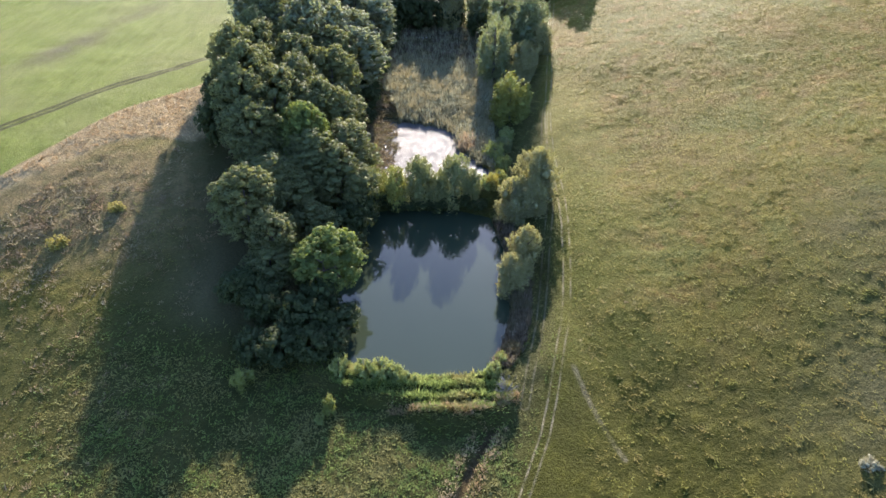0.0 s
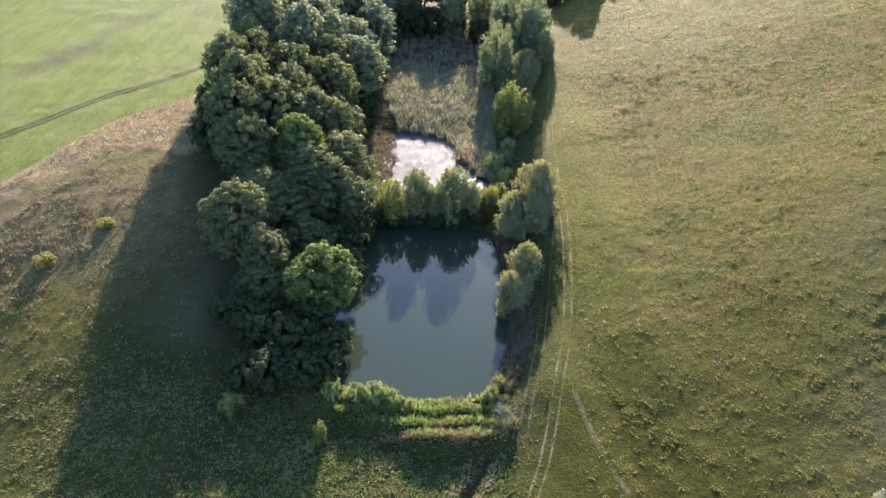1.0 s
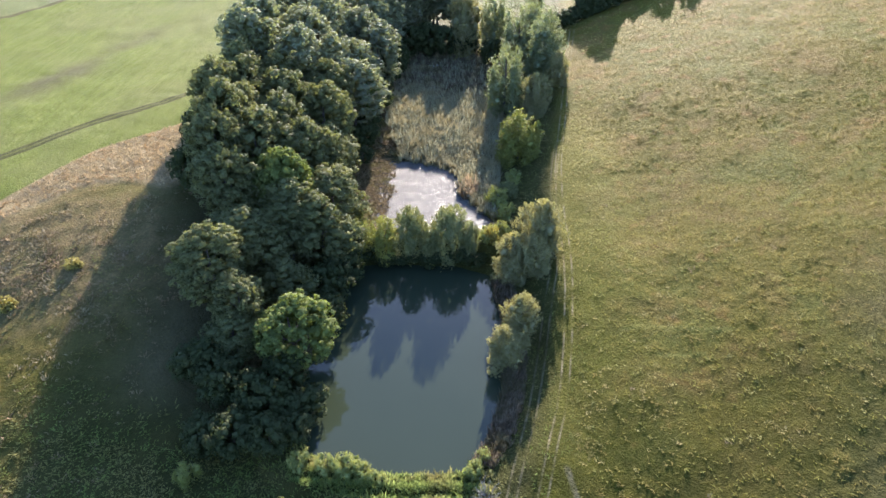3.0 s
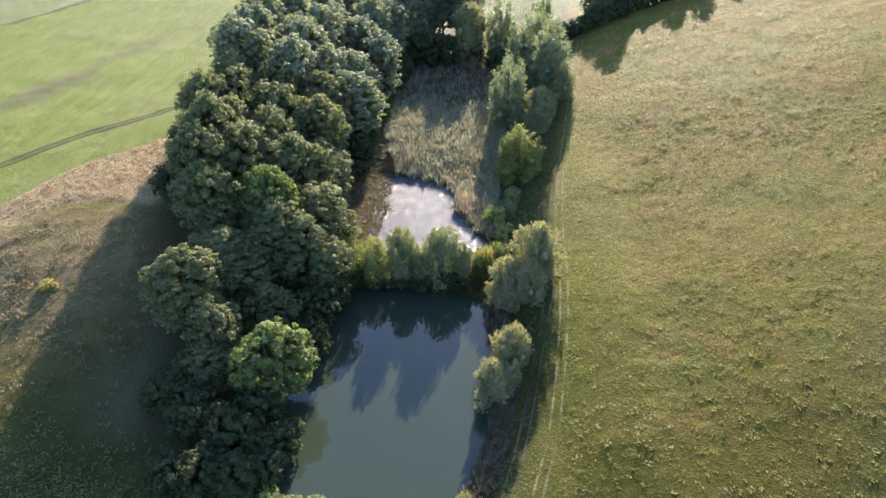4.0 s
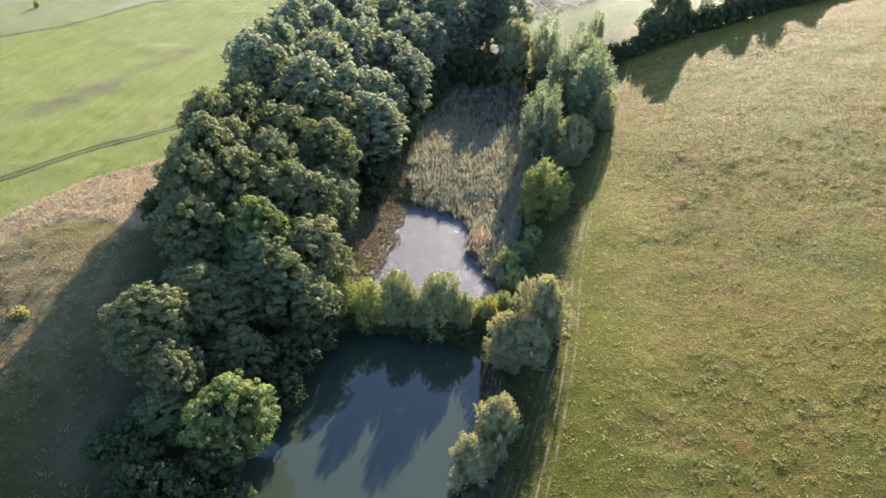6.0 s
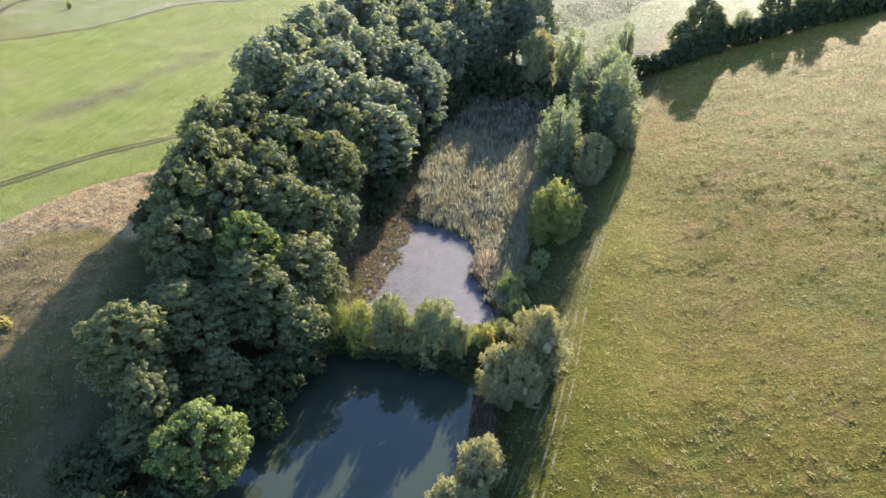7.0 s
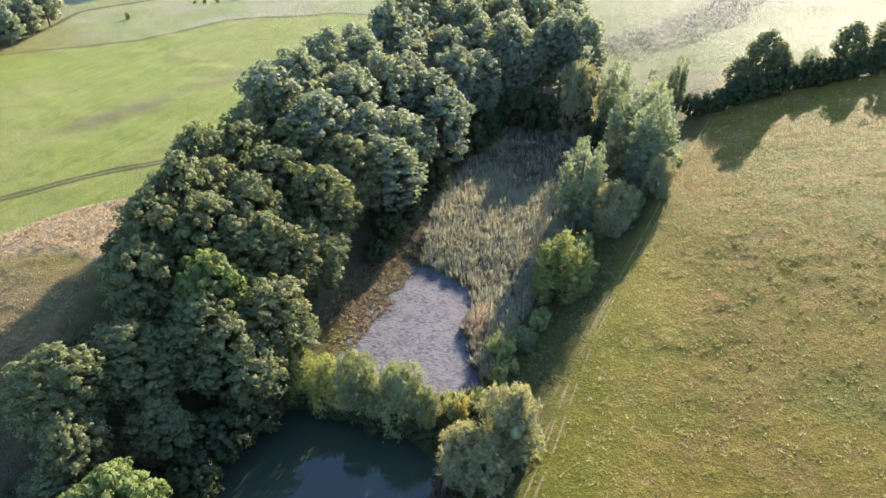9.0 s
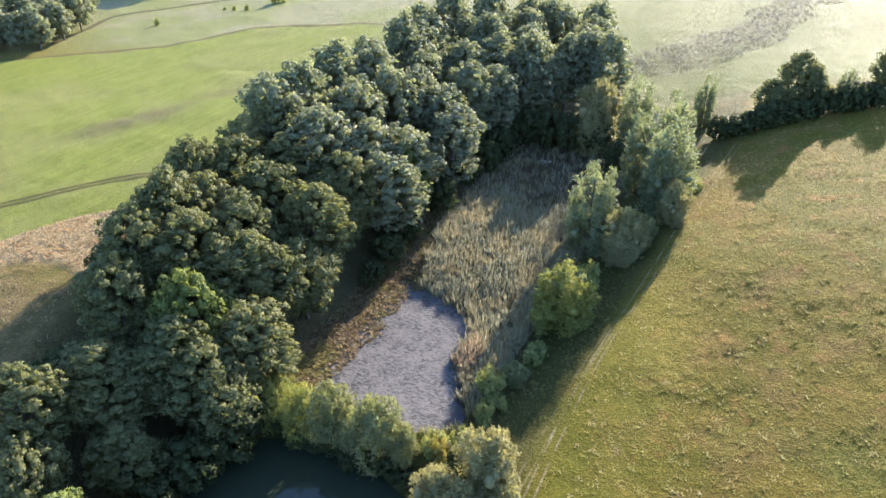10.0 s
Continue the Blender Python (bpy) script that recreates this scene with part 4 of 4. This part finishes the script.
# ---- grasses, weeds and reeds ----
def blades(name, spots, tall, spread, count, width, mat, label, category, seed=3, droop=0.5, least=-99.0):
    """Tufts of bent blades: one joined mesh. spots (n, 2), tall and spread per tuft."""
    r = np.random.RandomState(seed)
    n = len(spots)
    base = np.column_stack((spots, np.maximum(least, turf(spots[:, 0], spots[:, 1]))))
    own = np.repeat(np.arange(n), count)
    m = len(own)
    w = r.uniform(0, 2 * math.pi, m)
    q = np.sqrt(r.rand(m))
    out_ = np.column_stack((np.cos(w), np.sin(w), np.zeros(m)))
    foot = base[own] + out_ * (spread[own] * q * 0.55)[:, None] - np.array((0, 0, 0.05))
    h = tall[own] * r.uniform(0.6, 1.15, m)
    tip = foot + out_ * (spread[own] * droop * r.uniform(0.3, 1.2, m))[:, None] + np.column_stack((r.normal(0, 0.08, (m, 2)) * h[:, None], h))
    side = np.column_stack((-np.sin(w), np.cos(w), np.zeros(m))) * (width * r.uniform(0.6, 1.5, m))[:, None]
    knee = foot * 0.45 + tip * 0.55 + np.column_stack((np.zeros((m, 2)), 0.16 * h))
    vs = np.stack((foot - side, foot + side, knee + side * 0.9, tip, knee - side * 0.9), 1).reshape(-1, 3)
    o = np.arange(m)[:, None] * 5
    quads = o + np.array((0, 1, 2, 4))
    tris = o + np.array((4, 2, 3))
    me = bpy.data.meshes.new(name)
    total = m * 7
    me.vertices.add(len(vs)), me.loops.add(total), me.polygons.add(2 * m)
    me.vertices.foreach_set("co", vs.astype(np.float32).ravel())
    me.loops.foreach_set("vertex_index", np.concatenate((quads.ravel(), tris.ravel())).astype(np.int32))
    me.polygons.foreach_set("loop_start", np.concatenate((np.arange(m) * 4, m * 4 + np.arange(m) * 3)).astype(np.int32))
    me.update(calc_edges=True)
    me.materials.append(mat)
    return tagged(new(name, me), label, category, kind="stuff")


def strewn(n, x0, x1, y0, y1, seed, keep):
    r = np.random.RandomState(seed)
    p = np.column_stack((r.uniform(x0, x1, n), r.uniform(y0, y1, n)))
    return p[keep(p[:, 0], p[:, 1], r.rand(n))]


def lines_clear(x, y):
    return (np.abs(away(PATH, x, y)[0] - 0.76) > 0.5) & (np.abs(away(LANE, x, y)[0] - 0.74) > 0.5)


r = np.random.RandomState(9)
def path_x(y):
    return np.interp(y, [p[1] for p in PATH], [p[0] for p in PATH])


s = strewn(56000, 25, 130, 55, 300, 1, lambda x, y, u: (u < 0.10 + 0.85 * tussocks(x, y)) & (x > path_x(y) + 1.6) & (y < 286 + 0.3 * (x - 38)))
size = r.lognormal(-0.05, 0.33, len(s))
blades("meadow_tussocks", s, 0.075 * size, 0.50 * size, 9, 0.07, M_TUFT, "pale tousled grass tussocks of the grazed meadow", "grass", 26, 1.0)
# pale clumps that stand out of the grazed turf
c = strewn(2800, 27, 130, 96, 290, 51, lambda x, y, u: (u < 0.15 + 0.5 * rough(x, y, 21) + 0.35 * ease(80, 130, y)) & (x > path_x(y) + 3.0) & (y < 284 + 0.3 * (x - 38)))
s = (c[:, None, :] + r.normal(0, 1, (len(c), 4, 2)) * (r.uniform(0.15, 0.4, (len(c), 1, 1)) * np.array((1.5, 1.0)))).reshape(-1, 2)
size = r.lognormal(0, 0.3, len(s))
blades("pale_grass_clumps", s, 0.10 * size, 0.36 * size, 10, 0.045, M_CLUMP, "pale straw-coloured grass clumps left standing in the meadow", "grass", 52, 0.9)
s = strewn(14000, -135, -46, 52, 140, 31, lambda x, y, u: (outside(CROP, x, y) > 15) & (u < 0.05 + 1.1 * tussocks(x, y)) & (x < -47 - 0.1 * (y - 85)))
size = r.lognormal(0, 0.38, len(s))
blades("slope_tussocks", s, 0.15 * size, 0.45 * size, 10, 0.05, M_SLOPE, "olive grass tussocks of the grassy slope", "grass", 33, 0.9)
s = strewn(17000, -76, 30, 52, 106, 2, lambda x, y, u: (x < path_x(y) + 1.0 - 3 * u) & ((x < 13) | (u < 0.18)) & (u < ease(-76, -48, x + 8 * (rough(x, y, 9) - 0.5)) * (1 - ease(92, 106, y + 6 * (rough(x, y, 7) - 0.5)))) & (outside(POND, x, y) > 0.4) & lines_clear(x, y) & (away(DITCH, x, y)[0] > 0.9) & (u < 0.3 + 0.9 * rough(x, y, 5)))
size = r.lognormal(0, 0.3, len(s))
blades("bank_grass", s, 0.26 * size, 0.62 * size, 6, 0.065, M_TOUSLE, "lush tufty grass below the near bank", "grass", 12, 0.9)
s = strewn(5200, 12, 31, 98, 250, 3, lambda x, y, u: (outside(POND, x, y) > 0.4) & (np.abs(y - 166) > 4) & lines_clear(x, y))
size = r.lognormal(0, 0.3, len(s))
blades("side_grass", s, 0.12 * size, 0.42 * size, 6, 0.06, M_SIDE, "rough green grass along the wheel tracks", "grass", 13, 0.9)
s = strewn(30000, -128, -48, 60, 200, 4, lambda x, y, u: (outside(CROP, x, y) > 13) & (u < 0.04 + 1.6 * np.clip(rough(x, y, 4.5) - 0.3, 0, 1) * np.exp(-((x + 84) / 25) ** 2 - ((y - 128) / 19) ** 2)))
size = r.lognormal(0, 0.5, len(s))
blades("slope_weeds", s, 0.34 * size, 0.56 * size, 9, 0.055, M_SCRUB, "brown-green dry weeds on the slope", "weeds", 14, 0.9)
s = strewn(16000, -135, -45, 110, 215, 5, lambda x, y, u: (outside(CROP, x, y) > 0.4) & (outside(DRY, x, y) < 2 * (rough(x, y, 6) - 0.6)))
size = r.lognormal(0, 0.3, len(s))
blades("dry_grass_strip", s, 0.38 * size, 0.45 * size, 7, 0.05, M_DRY, "tan dry tall grass along the field edge", "grass", 15, 0.8)
s = strewn(16000, -24, 21, 163, 290, 6, lambda x, y, u: (outside(POND2, x, y) > 1.0 - 2.2 * rough(x, y, 1.6)) & (x > -13 - 6 * ease(205, 228, y + 5 * rough(x, y, 4))) & (x < 14 + 0.05 * (y - 160)) & (x > -25 + 9 * rough(x, y, 7) * ease(214, 236, y)) & (u > 0.85 * ease(232, 252, y + 14 * (rough(x, y, 9) - 0.5))))
size = r.lognormal(0, 0.2, len(s))
blades("reed_bed", s, 1.75 * size, 0.8 * size, 8, 0.06, M_REED, "grey-green reed bed of the silted upper pond", "reeds", 16, 0.8, WATER2 - 0.1)
s = strewn(7000, -24, -8, 162, 236, 7, lambda x, y, u: (u < (0.48 + 0.75 * rough(x, y, 2.5)) * (1.0 - 0.75 * ease(-19, -13, x) * (outside(POND2, x, y) < 0))) & (x < -13.6 + 3.2 * (rough(x, y, 3.5) - 0.5) + 0.07 * (y - 171)))
size = r.lognormal(0, 0.3, len(s))
blades("marsh_weeds", s, 0.34 * size, 0.55 * size, 9, 0.10, M_MARSH, "brown and olive marsh plants in the pond's muddy shallows", "weeds", 17, 1.2, WATER2 + 0.03)
s = strewn(4200, -20, 13, 82, 97.5, 8, lambda x, y, u: (outside(POND, x, y) > 0.15) & (outside(POND, x, y) < 6.0 + 3.4 * ease(-8, -1, x)) & (u < 0.4 + 0.8 * (np.sin(y * 2.2 + rough(x, y, 6) * 2) > 0)))
size = r.lognormal(0, 0.25, len(s))
blades("bank_weeds", s, 0.55 * size, 0.60 * size, 10, 0.06, M_TOUSLE, "pale green tall weeds on the near dam", "weeds", 18, 0.8)
s = strewn(5200, 10, 21, 96, 148, 21, lambda x, y, u: (outside(POND, x, y) > 0.1) & (outside(POND, x, y) < 4.2) & (u < 0.35 + rough(x, y, 3)))
size = r.lognormal(0, 0.25, len(s))
blades("shore_weeds", s, 1.15 * size, 0.6 * size, 9, 0.06, M_SHORE, "brownish tall weeds between the pond and the wheel tracks", "weeds", 19, 0.7)
STRIP = ((-14, 362), (-3, 368), (12, 382), (26, 406), (36, 428), (46, 458), (56, 500))
s = strewn(26000, -35, 110, 340, 540, 22, lambda x, y, u: (away(STRIP, x, y)[0] < 8 + 12 * rough(x, y, 14)) & (u < 0.3 + 0.6 * rough(x, y, 5)))
size = r.lognormal(0, 0.35, len(s))
blades("far_weed_strip", s, 0.30 * size, 0.8 * size, 6, 0.10, M_STRIP, "grey-brown strip of tall weeds across far fields", "weeds", 20, 0.8)
s = strewn(2600, -20, 19, 159.5, 172, 23, lambda x, y, u: (outside(POND2, x, y) > -0.9 * rough(x, y, 1.6)) & (outside(POND2, x, y) < 2.6) & ((y < 164) | (x > 8)) & (u < 0.4 + 0.8 * rough(x, y, 2.2)))
size = r.lognormal(0, 0.3, len(s))
blades("dam_weeds", s, 0.95 * size, 0.55 * size, 9, 0.06, M_LUSH, "tall green weeds along the dam of the upper pond", "weeds", 24, 0.8, WATER2 - 0.1)
s = strewn(260, 5.2, 9.4, 179.5, 188, 25, lambda x, y, u: np.hypot((x - 7.3) / 2.0, (y - 183.8) / 4.0) < 0.7 + 0.5 * u)
size = r.lognormal(0, 0.25, len(s))
blades("sedge_clump", s, 1.9 * size, 0.8 * size, 9, 0.08, M_RUST, "rusty brown sedge clump at the pond's reedy shore", "sedge", 27, 0.9, WATER2 - 0.1)
s = strewn(5000, -6, 14, 56, 90, 41, lambda x, y, u: (away(DITCH, x, y)[0] < 2.4 + 1.2 * rough(x, y, 3)) & (away(DITCH, x, y)[0] > 0.7) & (y < 84) & (u < 0.30))
size = r.lognormal(0, 0.3, len(s))
blades("ditch_grass", s, 0.40 * size, 0.50 * size, 8, 0.05, M_DRY, "tan tall grass along the ditch's edges", "grass", 42, 0.8)
s = strewn(2400, -9, 14, 84, 93, 43, lambda x, y, u: (np.abs(outside(POND, x, y) - 7.6 - 1.6 * rough(x, y, 5)) < 1.0) & (u < 0.35 + 0.6 * rough(x, y, 2.5)))
size = r.lognormal(0, 0.3, len(s))
blades("terrace_weeds", s, 0.45 * size, 0.50 * size, 9, 0.05, M_DRY, "tan and brown dry weeds on the near dam's lower step", "weeds", 44, 0.8)
# dark plants take over from the reeds here to deepen the shade
s = strewn(5200, -21, 22, 228, 288, 45, lambda x, y, u: (u < 0.25 + 0.85 * rough(x, y, 4.0)) & (u < ease(228, 250, y + 10 * (rough(x, y, 9) - 0.5))) & (x < 16 + 0.08 * (y - 228)))
size = r.lognormal(0, 0.35, len(s))
blades("marsh_end_weeds", s, 0.85 * size, 0.75 * size, 9, 0.07, M_SHORE, "brown sedges and weeds added to darken the shaded marsh end", "weeds", 46, 0.9)
DOCKS = ((53.5, 140), (50.8, 99.3), (45.7, 90.7), (37.5, 110.1), (89.6, 144.2), (49.0, 144.5), (40.4, 166.5), (49.3, 160.9), (53.6, 157.2), (69.9, 141.7), (57.0, 196.6), (63.7, 208.7), (68.4, 233.1), (66.5, 169.6))
s = np.concatenate([np.array(p) + r.normal(0, 0.55, (7, 2)) for p in DOCKS])
size = r.lognormal(0, 0.3, len(s))
blades("dock_plants", s, 0.10 * size, 0.35 * size, 9, 0.06, M_RUST, "rust-brown withered docks in the meadow grass", "weeds", 47, 0.9)
